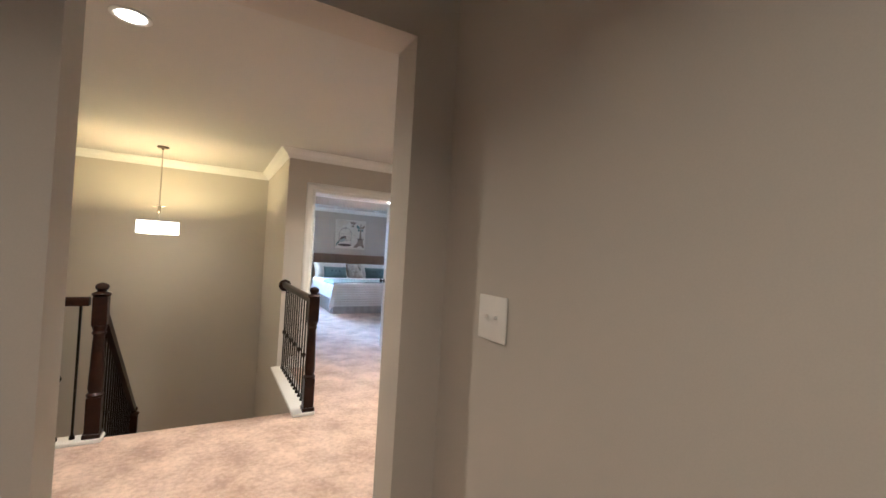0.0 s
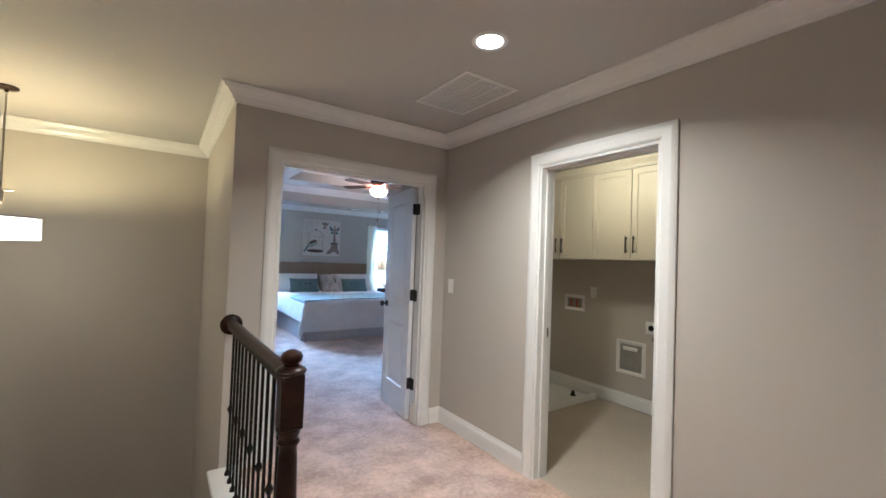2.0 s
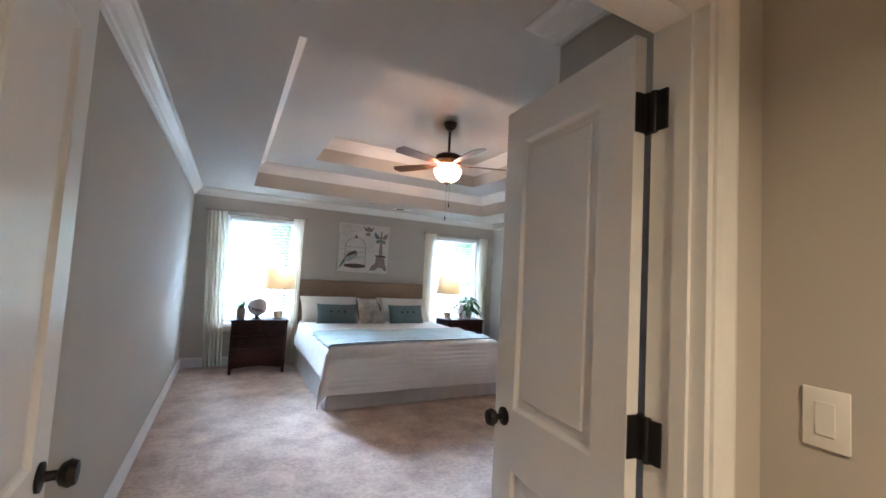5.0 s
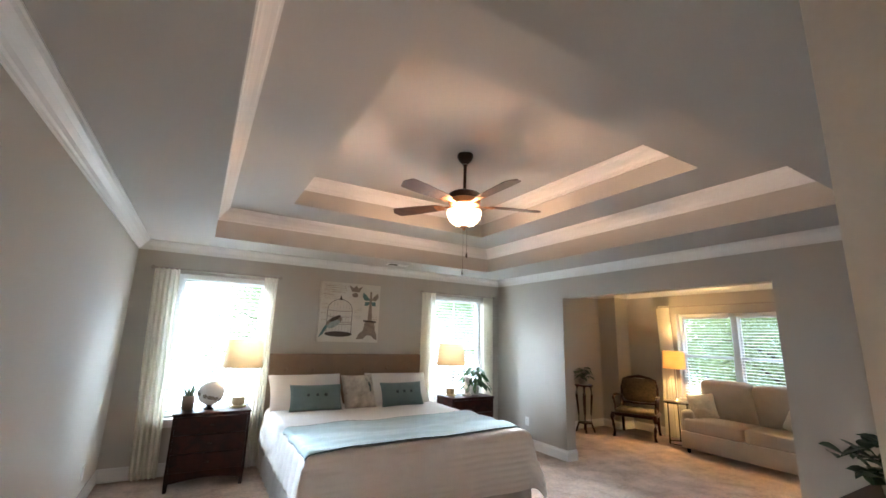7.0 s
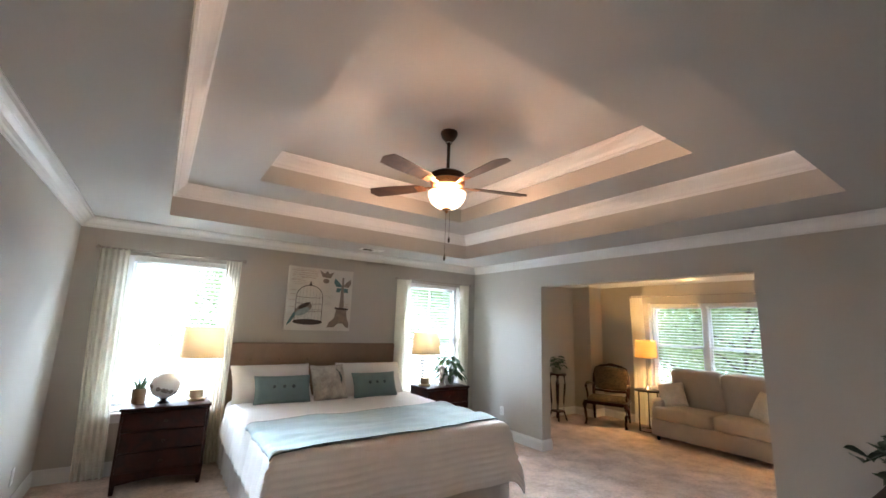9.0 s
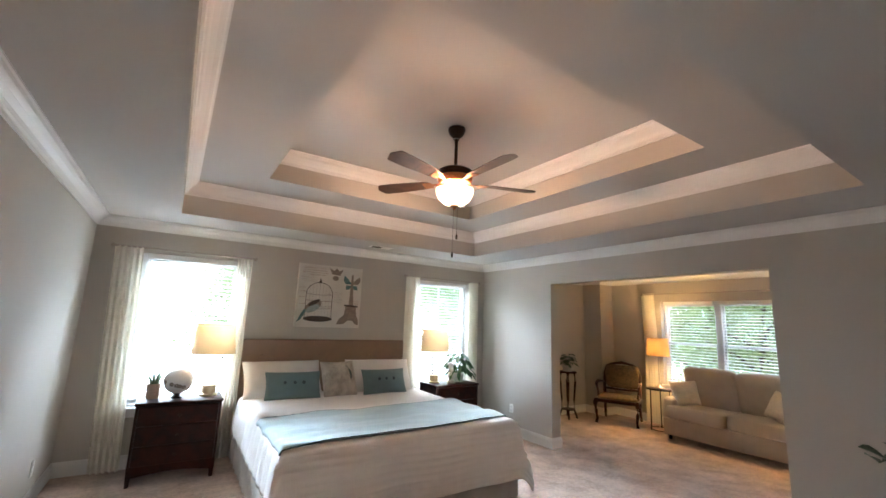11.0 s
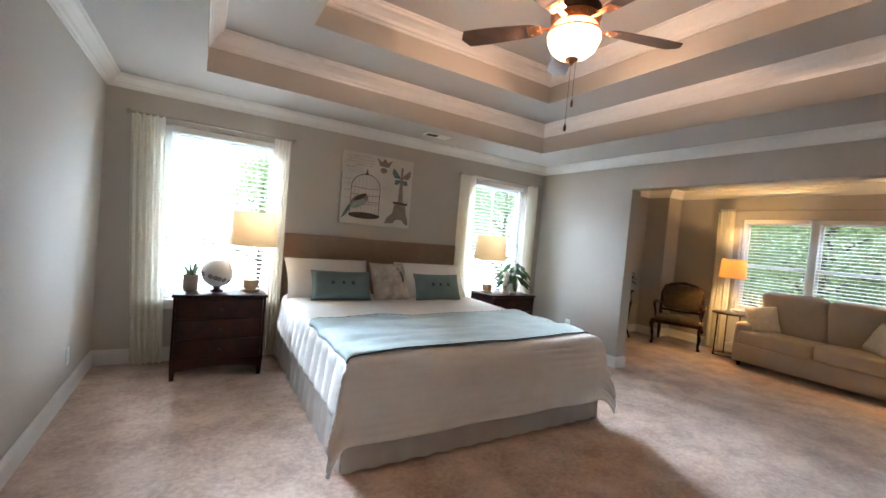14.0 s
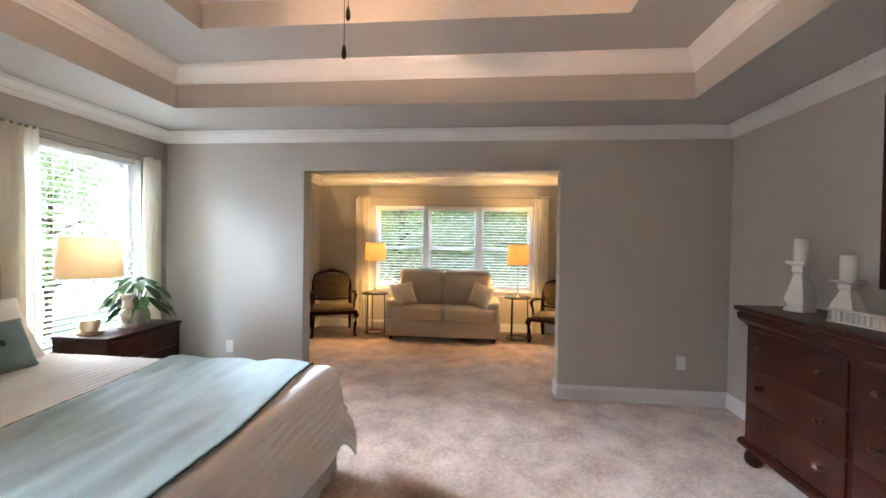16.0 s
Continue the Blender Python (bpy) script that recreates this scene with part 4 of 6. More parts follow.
for k, x in enumerate((2.93, 4.10)):
    pillow("pillow", 0.86, 0.46, 0.21, x, 9.75, BZ + 0.185, 57, 3 - 6 * k, SHEET, "white king pillow propped against the headboard", "bed pillows", k * 3)
for k, x in enumerate((2.98, 4.05)):
    p = pillow("lumbar_pillow", 0.58, 0.30, 0.15, x, 9.50, BZ + 0.155, 66, -3 + 5 * k, TEALP, "teal lumbar pillow with dark buttons", "teal pillows", 10 + k)
    for i in (-1, 0, 1):
        bm = B()
        lathe(bm, [(0, -0.004), (0.017, -0.003), (0.019, 0.003), (0.012, 0.008), (0, 0.009)], pose(i * 0.095, 0.01, 0.07), 14)
        part("button", bm, BUTTON, p, "slate fabric button", True)
p = pillow("square_pillow", 0.42, 0.42, 0.17, 3.50, 9.56, BZ + 0.195, 64, 8, PRINTED, "cream square pillow with grey brown print", "", 20)
bm = B()
for k in range(13):
    a = -0.9 + k * 0.15
    lathe(bm, [(0, 0), (0.013, 0.001), (0.010, 0.006), (0, 0.008)], pose(0.10 * math.cos(a) + 0.02, 0.13 * math.sin(a) + 0.02, 0.076 - 0.02 * abs(k - 6) / 6), 8)
part("bead_print", bm, BUTTON, p, "dark beaded arc")


# ---- nightstands ----
def nightstand(m, label):
    ob = thing("nightstand", m, label, "nightstand", "bedside nightstands")
    w, d, h = 0.68, 0.43, 0.70
    bm = B()
    box(bm, -w / 2 - 0.012, -d - 0.012, h - 0.024, w / 2 + 0.012, 0, h, 0.007, 2)
    part("top", bm, CHERRY, ob, smooth=True)
    bm = B()
    box(bm, -w / 2, -d + 0.004, 0.14, -w / 2 + 0.02, -0.004, h - 0.024)
    box(bm, w / 2 - 0.02, -d + 0.004, 0.14, w / 2, -0.004, h - 0.024)
    box(bm, -w / 2 + 0.02, -0.02, 0.14, w / 2 - 0.02, -0.005, h - 0.024)
    box(bm, -w / 2 + 0.02, -d + 0.02, 0.14, w / 2 - 0.02, -0.02, 0.16)
    box(bm, -w / 2 + 0.02, -d + 0.03, 0.16, w / 2 - 0.02, -d + 0.05, h - 0.024)
    part("body", bm, CHERRY, ob)
    for k in range(3):
        z0 = 0.165 + k * 0.168
        bm = B()
        box(bm, -w / 2 + 0.024, -d - 0.006, z0, w / 2 - 0.024, -d + 0.018, z0 + 0.162, 0.005)
        dr = part("drawer", bm, CHERRY, ob)
        bm = B()
        lathe(bm, [(0, 0), (0.008, 0), (0.006, 0.012), (0.013, 0.02), (0.011, 0.028), (0, 0.03)], pose(0, -d - 0.006, z0 + 0.08, 90, 0, 0), 14)
        part("knob", bm, BRONZE, dr, "small bronze knob", True)
    # curved apron
    bm = B()
    n = 16
    top = [(-w / 2 + 0.04 + (w - 0.08) * k / n, 0.165) for k in range(n + 1)]
    low = [(x, 0.075 + 0.028 * math.sin(math.pi * k / n)) for k, (x, _) in enumerate(top)]
    for y in (-d - 0.002, -d + 0.014):
        for k in range(n):
            bm.faces.new([bm.verts.new((*(q[0],), y, q[1])) for q in (top[k], top[k + 1], low[k + 1], low[k])])
    for k in range(n):
        bm.faces.new([bm.verts.new(q) for q in ((low[k][0], -d - 0.002, low[k][1]), (low[k + 1][0], -d - 0.002, low[k + 1][1]), (low[k + 1][0], -d + 0.014, low[k + 1][1]), (low[k][0], -d + 0.014, low[k][1]))])
    part("apron", bm, CHERRY, ob)
    for sx in (-1, 1):
        for y in (-d + 0.022, -0.03):
            bm = B()
            x = sx * (w / 2 - 0.022)
            box(bm, x - 0.024, y - 0.024, 0, x + 0.024, y + 0.024, 0.17)
            for v in bm.verts:
                if v.co.z < 0.01:
                    v.co.x = x + (v.co.x - x) * 0.65
                    v.co.y = y + (v.co.y - y) * 0.65
            part("leg", bm, CHERRY, ob)
    return ob


nightstand(pose(1.97, 9.893, 0), "dark cherry three-drawer nightstand under the window")
nightstand(pose(5.125, 9.893, 0), "dark cherry three-drawer nightstand with lamp and plant")


def table_lamp(x, y, z, label, group, brass, h0, h1, r0, r1, watts, stem, tint=WARM, cloth=SHADE):
    """A lamp with its base at z; the drum shade runs from h0 to h1 in height."""
    ob = thing("table_lamp", pose(x, y, z), label, "lamp", group)
    bm = B()
    if brass:
        lathe(bm, [(0, 0), (0.082, 0), (0.084, 0.008), (0.08, 0.018), (0.05, 0.02), (0.05, 0.03), (0.066, 0.032), (0.067, 0.1), (0.063, 0.104), (0, 0.104)], Matrix(), 36)
    else:
        lathe(bm, [(0, 0), (0.075, 0), (0.076, 0.01), (0.055, 0.022), (0.03, 0.035), (0.016, 0.06), (0.012, 0.075), (0, 0.075)], Matrix(), 30)
    part("base", bm, BRASS if brass else NICKEL, ob, "brushed metal base", True)
    bm = B()
    tube(bm, [(0, 0, 0.07), (0, 0, h0 - z + 0.14)], 0.009 if brass else 0.007, 14)
    part("stem", bm, stem, ob, smooth=True)
    bm = B()
    for s in (0.0, 0.003):
        lathe(bm, [(r0 - s, h0 - z), (r0 + (r1 - r0) * 0.5 - s, (h0 + h1) / 2 - z), (r1 - s, h1 - z)], Matrix(), 48)
    sh = part("shade", bm, cloth, ob, "lit cream linen drum shade", True)
    for hh, rr in ((h0 - z, r0), (h1 - z, r1)):
        bm = B()
        lathe(bm, [(rr - 0.004, hh - 0.004), (rr + 0.002, hh - 0.004), (rr + 0.002, hh + 0.004), (rr - 0.004, hh + 0.004), (rr - 0.004, hh - 0.004)], Matrix(), 48)
        part("shade_rim", bm, cloth, sh)
    bm = B()
    for k in range(3):
        a = k * 2.094
        tube(bm, [(0, 0, h1 - z - 0.03), (r1 * math.cos(a), r1 * math.sin(a), h1 - z)], 0.002, 6)
    part("shade_spider", bm, NICKEL, ob, "thin wire spider")
    bm = B()
    lathe(bm, [(0, 0.0), (0.014, 0.0), (0.014, 0.03), (0.03, 0.065), (0.028, 0.085), (0, 0.1)], pose(0, 0, (h0 + h1) / 2 - z - 0.06), 16)
    part("bulb", bm, BULB, ob, "glowing bulb", True)
    lamp("table_lamp_light", "POINT", watts, tint, pose(x, y, (h0 + h1) / 2), 0.05)
    return ob


table_lamp(2.20, 9.70, 0.70, "brass bedside lamp with lit cream drum shade", "bedside lamps", True, 1.115, 1.405, 0.20, 0.175, 3.2, ACRYLIC, (1.0, 0.76, 0.48))
table_lamp(4.90, 9.72, 0.70, "brass bedside lamp with lit cream drum shade", "bedside lamps", True, 1.115, 1.405, 0.20, 0.175, 3.2, ACRYLIC, (1.0, 0.76, 0.48))


# ---- things on the nightstands ----
def pot_plant(x, y, z):
    ob = thing("potted_aloe", pose(x, y, z), "small green succulent in a brown woven pot", "plant")
    bm = B()
    lathe(bm, [(0, 0), (0.05, 0), (0.056, 0.02), (0.058, 0.13), (0.054, 0.135), (0.05, 0.12), (0, 0.12)], Matrix(), 24)
    part("pot", bm, BARKPOT, ob, "brown woven pot", True)
    rnd = random.Random(4)
    for k in range(7):
        a, l = k * 0.9, rnd.uniform(0.09, 0.16)
        bm = B()
        pts = [Vector((0.02 * math.cos(a) + 0.05 * t * t * math.cos(a), 0.02 * math.sin(a) + 0.05 * t * t * math.sin(a), 0.115 + l * t)) for t in (0, 0.3, 0.6, 0.85, 1)]
        tube(bm, pts, [0.012, 0.013, 0.010, 0.006, 0.001], 8)
        part("leaf", bm, SUCCULENT, ob, smooth=True)
    for k in range(3):
        bm = B()
        a = k * 2.2 + 0.5
        tube(bm, [(0.01 * math.cos(a), 0.01 * math.sin(a), 0.12), (0.03 * math.cos(a), 0.03 * math.sin(a), 0.3), (0.05 * math.cos(a), 0.04 * math.sin(a), 0.42)], 0.0018, 5)
        lathe(bm, [(0, 0), (0.012, 0.006), (0.008, 0.018), (0, 0.022)], pose(0.05 * math.cos(a), 0.04 * math.sin(a), 0.415), 8)
        part("stalk", bm, AGED, ob, "dry flower stalk")
    return ob


pot_plant(1.735, 9.70, 0.70)
ball = thing("decorative_ball", pose(1.93, 9.66, 0.70), "white ball with dark floral spots on a stand", "ornament")
bm = B()
lathe(bm, [(0, 0), (0.05, 0), (0.052, 0.008), (0.03, 0.018), (0.022, 0.03), (0.04, 0.042), (0.045, 0.05), (0.035, 0.05), (0, 0.035)], Matrix(), 24)
part("stand", bm, CHERRY, ball, "dark turned stand", True)
bm = B()
bmesh.ops.create_uvsphere(bm, u_segments=40, v_segments=24, radius=0.124, matrix=Matrix.Translation((0, 0, 0.162)))
part("sphere", bm, CERAMIC, ball, smooth=True)
rnd = random.Random(9)
for k in range(16):
    bm = B()
    a, b = k * 2.4, -0.75 + 1.7 * ((k * 0.618) % 1.0)
    d = Vector((math.cos(a) * math.cos(b), math.sin(a) * math.cos(b), math.sin(b)))
    base_m = Matrix.Translation(Vector((0, 0, 0.162)) + d * 0.1225) @ d.to_track_quat("Z", "Y").to_matrix().to_4x4()
    for q in range(5):
        lathe(bm, [(0, 0.003), (0.006, 0.0028), (0.0105, 0.0005)], base_m @ Matrix.Translation((0.012 * math.cos(q * 1.257), 0.012 * math.sin(q * 1.257), 0)), 8)
    part("flower_spot", bm, INK2, ball, "grey brown painted flower")


def leaf_blade(bm, base, tip, width, normal, bend=0.25, n=5):
    """One curved leaf with a fold along its middle."""
    base, tip = Vector(base), Vector(tip)
    d = tip - base
    side = d.cross(normal)
    side = side.normalized() if side.length > 1e-6 else Vector((1, 0, 0))
    up = side.cross(d).normalized()
    rows = []
    for k in range(n + 1):
        t = k / n
        w = width * math.sin(math.pi * min(1, 0.08 + t * 0.92)) ** 0.8 * (1.0 if t < 0.99 else 0.05)
        c = base + d * t + up * (bend * d.length * (t - t * t)) 
        rows.append([bm.verts.new(c - side * w / 2 + up * w * 0.16), bm.verts.new(c), bm.verts.new(c + side * w / 2 + up * w * 0.16)])
    for a, b in zip(rows, rows[1:]):
        for j in (0, 1):
            bm.faces.new((a[j], a[j + 1], b[j + 1], b[j]))


def bushy_plant(m, label, material, pot_r, pot_h, spread, height, leaves, seed, lw, ll, pot_material, droop=0.5, name="potted_plant"):
    ob = thing(name, m, label, "plant")
    bm = B()
    lathe(bm, [(0, 0), (pot_r * 0.75, 0), (pot_r * 0.8, 0.01), (pot_r, pot_h * 0.9), (pot_r * 1.06, pot_h), (pot_r * 0.95, pot_h), (pot_r * 0.9, pot_h * 0.85), (0, pot_h * 0.85)], Matrix(), 24)
    part("pot", bm, pot_material, ob, smooth=True)
    rnd = random.Random(seed)
    bs = B()
    for k in range(leaves):
        a, e = k * 2.39996 + rnd.uniform(-0.3, 0.3), rnd.uniform(0.1, 1.0)
        r = spread * rnd.uniform(0.45, 1.0) * (1.1 - 0.55 * e)
        mid = Vector((r * 0.6 * math.cos(a), r * 0.6 * math.sin(a), pot_h + height * e * 0.9))
        end = Vector((r * math.cos(a), r * math.sin(a), pot_h + height * e - droop * r * 0.5))
        root = Vector((0.02 * math.cos(a), 0.02 * math.sin(a), pot_h * 0.85))
        tube(bs, [root, root.lerp(mid, 0.6) + Vector((0, 0, 0.02)), mid], [0.003, 0.002, 0.0015], 5, False)
        d = (end - mid).normalized()
        bm = B()
        leaf_blade(bm, mid, mid + d * ll * rnd.uniform(0.7, 1.15), lw * rnd.uniform(0.8, 1.15), Vector((rnd.uniform(-0.4, 0.4), rnd.uniform(-0.4, 0.4), 1)), 0.2)
        part("leaf", bm, material, ob, smooth=True)
    part("stems", bs, material, ob)
    return ob


bushy_plant(pose(5.29, 9.70, 0.70), "leafy green houseplant in a pale pot", LEAF, 0.08, 0.12, 0.31, 0.29, 58, 3, 0.062, 0.16, POT, 0.9)
cs = thing("candlestick", pose(5.11, 9.62, 0.70), "whitewashed turned wooden candlestick", "candlestick")
bm = B()
lathe(bm, [(0, 0), (0.062, 0), (0.064, 0.015), (0.05, 0.03), (0.036, 0.045), (0.042, 0.07), (0.05, 0.1), (0.036, 0.135), (0.03, 0.15), (0.042, 0.165), (0.034, 0.18), (0.032, 0.22), (0.045, 0.235), (0.052, 0.26), (0.05, 0.265), (0, 0.262)], Matrix(), 28)
part("turned_body", bm, AGED, cs, smooth=True)


# ---- picture over the bed ----
pic = thing("canvas_print", Matrix(), "printed canvas with birdcage, crown, butterfly and tower motifs", "picture")
PX0, PX1, PZ0, PZ1, PY = 3.04, 3.865, 1.395, 2.175, 9.978
bm = B()
box(bm, PX0, PY, PZ0, PX1, YN - 0.002, PZ1, 0.004)
part("canvas", bm, CANVAS, pic)


def flat(points, d=0.0015):
    """A thin raised print outline filled as a polygon; points are fractions of the canvas."""
    bm = B()
    vs = [bm.verts.new((PX0 + (PX1 - PX0) * u, PY - d, PZ0 + (PZ1 - PZ0) * v)) for u, v in points]
    bm.faces.new(vs)
    got = bmesh.ops.extrude_face_region(bm, geom=bm.faces[:])
    for v in got["geom"]:
        if isinstance(v, bmesh.types.BMVert):
            v.co.y = PY + 0.0005
    bmesh.ops.triangulate(bm, faces=bm.faces[:])
    return bm


def line(points, r):
    bm = B()
    tube(bm, [(PX0 + (PX1 - PX0) * u, PY, PZ0 + (PZ1 - PZ0) * v) for u, v in points], r, 5)
    return bm


arc = lambda cu, cv, ru, rv, a, b, n=14: [(cu + ru * math.cos(a + (b - a) * k / n), cv + rv * math.sin(a + (b - a) * k / n)) for k in range(n + 1)]
cu = 0.33
part("cage_dome", line([(cu - 0.2, 0.13)] + [(cu - 0.2, 0.52)] + arc(cu, 0.52, 0.2, 0.19, math.pi, 0) + [(cu + 0.2, 0.13)], 0.004), INK, pic)
for k in range(-3, 4):
    u = cu + k * 0.05
    part("cage_bar", line([(u, 0.13), (u, 0.52 + 0.19 * math.sqrt(max(0, 1 - (k * 0.05 / 0.2) ** 2)))], 0.0014), INK2, pic)
for v in (0.3, 0.33, 0.42, 0.52):
    part("cage_hoop", line([(cu - 0.2, v), (cu, v - 0.012), (cu + 0.2, v)], 0.0036), INK2, pic)
part("cage_base", flat(arc(cu, 0.13, 0.22, 0.045, 0, 2 * math.pi - 0.2, 22)), INK, pic)
part("cage_finial", flat([(cu - 0.03, 0.70), (cu + 0.03, 0.70), (cu + 0.012, 0.74), (cu, 0.79), (cu - 0.012, 0.74)]), INK, pic)
tilted = lambda u, v, a, b, turn, n=22: [(u + a * math.cos(q) * math.cos(turn) - b * math.sin(q) * math.sin(turn), v + a * math.cos(q) * math.sin(turn) + b * math.sin(q) * math.cos(turn)) for q in (2 * math.pi * k / n for k in range(n))]
part("round_motif", flat(tilted(0.25, 0.335, 0.135, 0.075, 0.55), 0.003), INK2, pic)
part("pale_motif", flat(tilted(0.24, 0.29, 0.115, 0.05, 0.50), 0.004), surface("pale_teal_ink", (0.34, 0.38, 0.36), 0.85, vary=0.3, scale=30, fine=200), pic)
part("dark_motif", flat(tilted(0.26, 0.385, 0.10, 0.03, 0.55), 0.0045), INK, pic)
part("long_motif", flat([(0.16, 0.27), (0.08, 0.12), (0.02, 0.07), (0.05, 0.15), (0.11, 0.27)], 0.0035), INKTEAL, pic)
part("crown_motif", flat([(0.50, 0.86), (0.63, 0.85), (0.68, 0.96), (0.61, 0.92), (0.57, 0.97), (0.53, 0.92), (0.45, 0.97)]), INK2, pic)
part("seal_motif", flat(arc(0.56, 0.80, 0.05, 0.04, 0, 6.0, 14)), INK2, pic)
for s in (-1, 1):
    part("upper_wing_motif", flat([(0.83, 0.72), (0.83 + s * 0.06, 0.80), (0.83 + s * 0.13, 0.86), (0.83 + s * 0.14, 0.78), (0.83 + s * 0.10, 0.72)]), INKTEAL if s < 0 else INK2, pic)
    part("lower_wing_motif", flat([(0.83, 0.70), (0.83 + s * 0.09, 0.70), (0.83 + s * 0.10, 0.63), (0.83 + s * 0.04, 0.63)]), INKTEAL, pic)
part("spire_motif", flat([(0.80, 0.36), (0.81, 0.60), (0.82, 0.88), (0.85, 0.88), (0.86, 0.60), (0.88, 0.36)]), INK2, pic)
part("tower_motif", flat([(0.62, 0.05), (0.66, 0.14), (0.73, 0.20), (0.76, 0.36), (0.92, 0.36), (0.94, 0.20), (0.97, 0.14), (0.98, 0.05), (0.93, 0.06), (0.88, 0.12), (0.80, 0.12), (0.74, 0.06)]), INK2, pic)
part("tower_deck_motif", flat([(0.73, 0.35), (0.95, 0.34), (0.95, 0.37), (0.73, 0.38)], 0.003), INK, pic)
rnd = random.Random(2)
for k in range(9):
    v, u = 0.96 - k * 0.03, 0.03 + 0.04 * rnd.random()
    part("script_line", line([(u + 0.04 * j, v + 0.004 * math.sin(j * 2.1 + k)) for j in range(int(rnd.uniform(5, 10)))], 0.0011), INK2, pic)
for k in range(7):
    v = 0.56 - k * 0.025
    part("script_line", line([(0.56 + 0.03 * j, v + 0.004 * math.sin(j * 2.3 + k)) for j in range(int(rnd.uniform(4, 8)))], 0.001), INK2, pic)

# faded script lines on the canvas, too small to read
rnd = random.Random(31)
SCRIPT = surface("pale_brown_script", (0.50, 0.40, 0.32), 0.9, vary=0.3, scale=20, fine=200)
for v, ends in ((0.94, (0.05, 0.46)), (0.905, (0.07, 0.42)), (0.868, (0.05, 0.44)), (0.83, (0.12, 0.40)), (0.79, (0.04, 0.17)), (0.62, (0.03, 0.12)), (0.56, (0.04, 0.11)), (0.47, (0.03, 0.12)), (0.36, (0.04, 0.12)), (0.44, (0.86, 0.97)), (0.40, (0.84, 0.96))):
    u = ends[0]
    while u < ends[1]:
        w = rnd.uniform(0.015, 0.05)
        h = rnd.uniform(0.004, 0.009)
        bm = B()
        box(bm, PX0 + (PX1 - PX0) * u, PY - 0.0012, PZ0 + (PZ1 - PZ0) * (v - h), PX0 + (PX1 - PX0) * min(u + w, ends[1]), PY + 0.0004, PZ0 + (PZ1 - PZ0) * (v + h * 0.6))
        part("script_mark", bm, SCRIPT, pic)
        u += w + rnd.uniform(0.008, 0.02)


GOLD = (1.0, 0.60, 0.24)


# ---- ceiling fan ----
FX, FY = 3.526, 7.345
fan = thing("ceiling_fan", pose(FX, FY, Z2), "dark bronze five-blade ceiling fan with lit glass bowl", "ceiling fan")
bm = B()
lathe(bm, [(0, 0), (0.068, 0), (0.07, -0.02), (0.055, -0.055), (0.03, -0.08), (0.018, -0.085)], Matrix(), 30)
part("canopy", bm, BRONZE, fan, smooth=True)
bm = B()
lathe(bm, [(0.02, -0.086), (0.026, -0.09), (0.026, -0.098), (0.018, -0.10)], Matrix(), 20)
part("canopy_ring", bm, STEEL, fan, "bright steel ring", True)
bm = B()
tube(bm, [(0, 0, -0.08), (0, 0, -0.345)], 0.0135, 16)
part("downrod", bm, BRONZE, fan, smooth=True)
bm = B()
lathe(bm, [(0.02, -0.33), (0.04, -0.335), (0.1, -0.345), (0.135, -0.365), (0.14, -0.39), (0.138, -0.41), (0.13, -0.415)], Matrix(), 40)
part("motor_housing", bm, BRONZE, fan, smooth=True)
bm = B()
lathe(bm, [(0.13, -0.413), (0.14, -0.42), (0.132, -0.44), (0.12, -0.455), (0.126, -0.465), (0.11, -0.475), (0.07, -0.474), (0, -0.476)], Matrix(), 40)
for k in range(20):
    a = k * math.pi / 10
    lathe(bm, [(0, 0), (0.012, 0.002), (0.008, 0.007), (0, 0.009)], pose(0.128 * math.cos(a), 0.128 * math.sin(a), -0.442, 90, 0, math.degrees(a) + 90), 8)
part("ornate_band", bm, COPPER, fan, "ornate copper band", True)
for k in range(5):
    a = -19 + 72 * k
    bm = B()
    tilt = pose(0, 0, -0.455, 0, 0, a) @ pose(0, 0, 0, 11, 0, 0)
    n = 14
    outline = []
    for j in range(n + 1):
        t = j / n
        x = 0.215 + 0.475 * t
        w = 0.052 + 0.018 * min(1, t * 1.6) 
        w *= math.sqrt(max(0.0, 1 - max(0, (t - 0.9) / 0.1) ** 2)) if t > 0.9 else 1
        w *= (0.7 + 0.3 * min(1, t / 0.08))
        outline.append((x, max(w, 0.004)))
    rows = [[bm.verts.new(tilt @ Vector((x, s * w, zz))) for s in (-1, 1) for zz in (-0.003, 0.003)] for x, w in outline]
    for r, q in zip(rows, rows[1:]):
        for c, d in ((0, 2), (2, 3), (3, 1), (1, 0)):
            bm.faces.new((r[c], r[d], q[d], q[c]))
    bm.faces.new([rows[0][i] for i in (0, 1, 3, 2)])
    bm.faces.new([rows[-1][i] for i in (0, 2, 3, 1)])
    blade = part("blade", bm, WALNUT, fan, "walnut fan blade")
    bm = B()
    box(bm, 0.11, -0.014, -0.007, 0.2, 0.014, -0.001, 0.002)
    box(bm, 0.19, -0.042, -0.008, 0.27, 0.042, -0.004, 0.002)
    for sx, sy in ((0.25, 0.03), (0.25, -0.03), (0.21, 0)):
        lathe(bm, [(0.008, -0.008), (0.007, -0.012), (0, -0.013)], pose(sx, sy, 0), 8)
    bm.transform(tilt)
    part("blade_iron", bm, COPPER, blade, "copper blade bracket")
bm = B()
lathe(bm, [(0.142, -0.512), (0.147, -0.52), (0.143, -0.55), (0.122, -0.595), (0.088, -0.625), (0.045, -0.642), (0, -0.646)], Matrix(), 44)
part("glass_bowl", bm, FANBOWL, fan, "lit frosted glass bowl", True)
bm = B()
lathe(bm, [(0.143, -0.508), (0.149, -0.506), (0.15, -0.514), (0.143, -0.516), (0.143, -0.508)], Matrix(), 40)
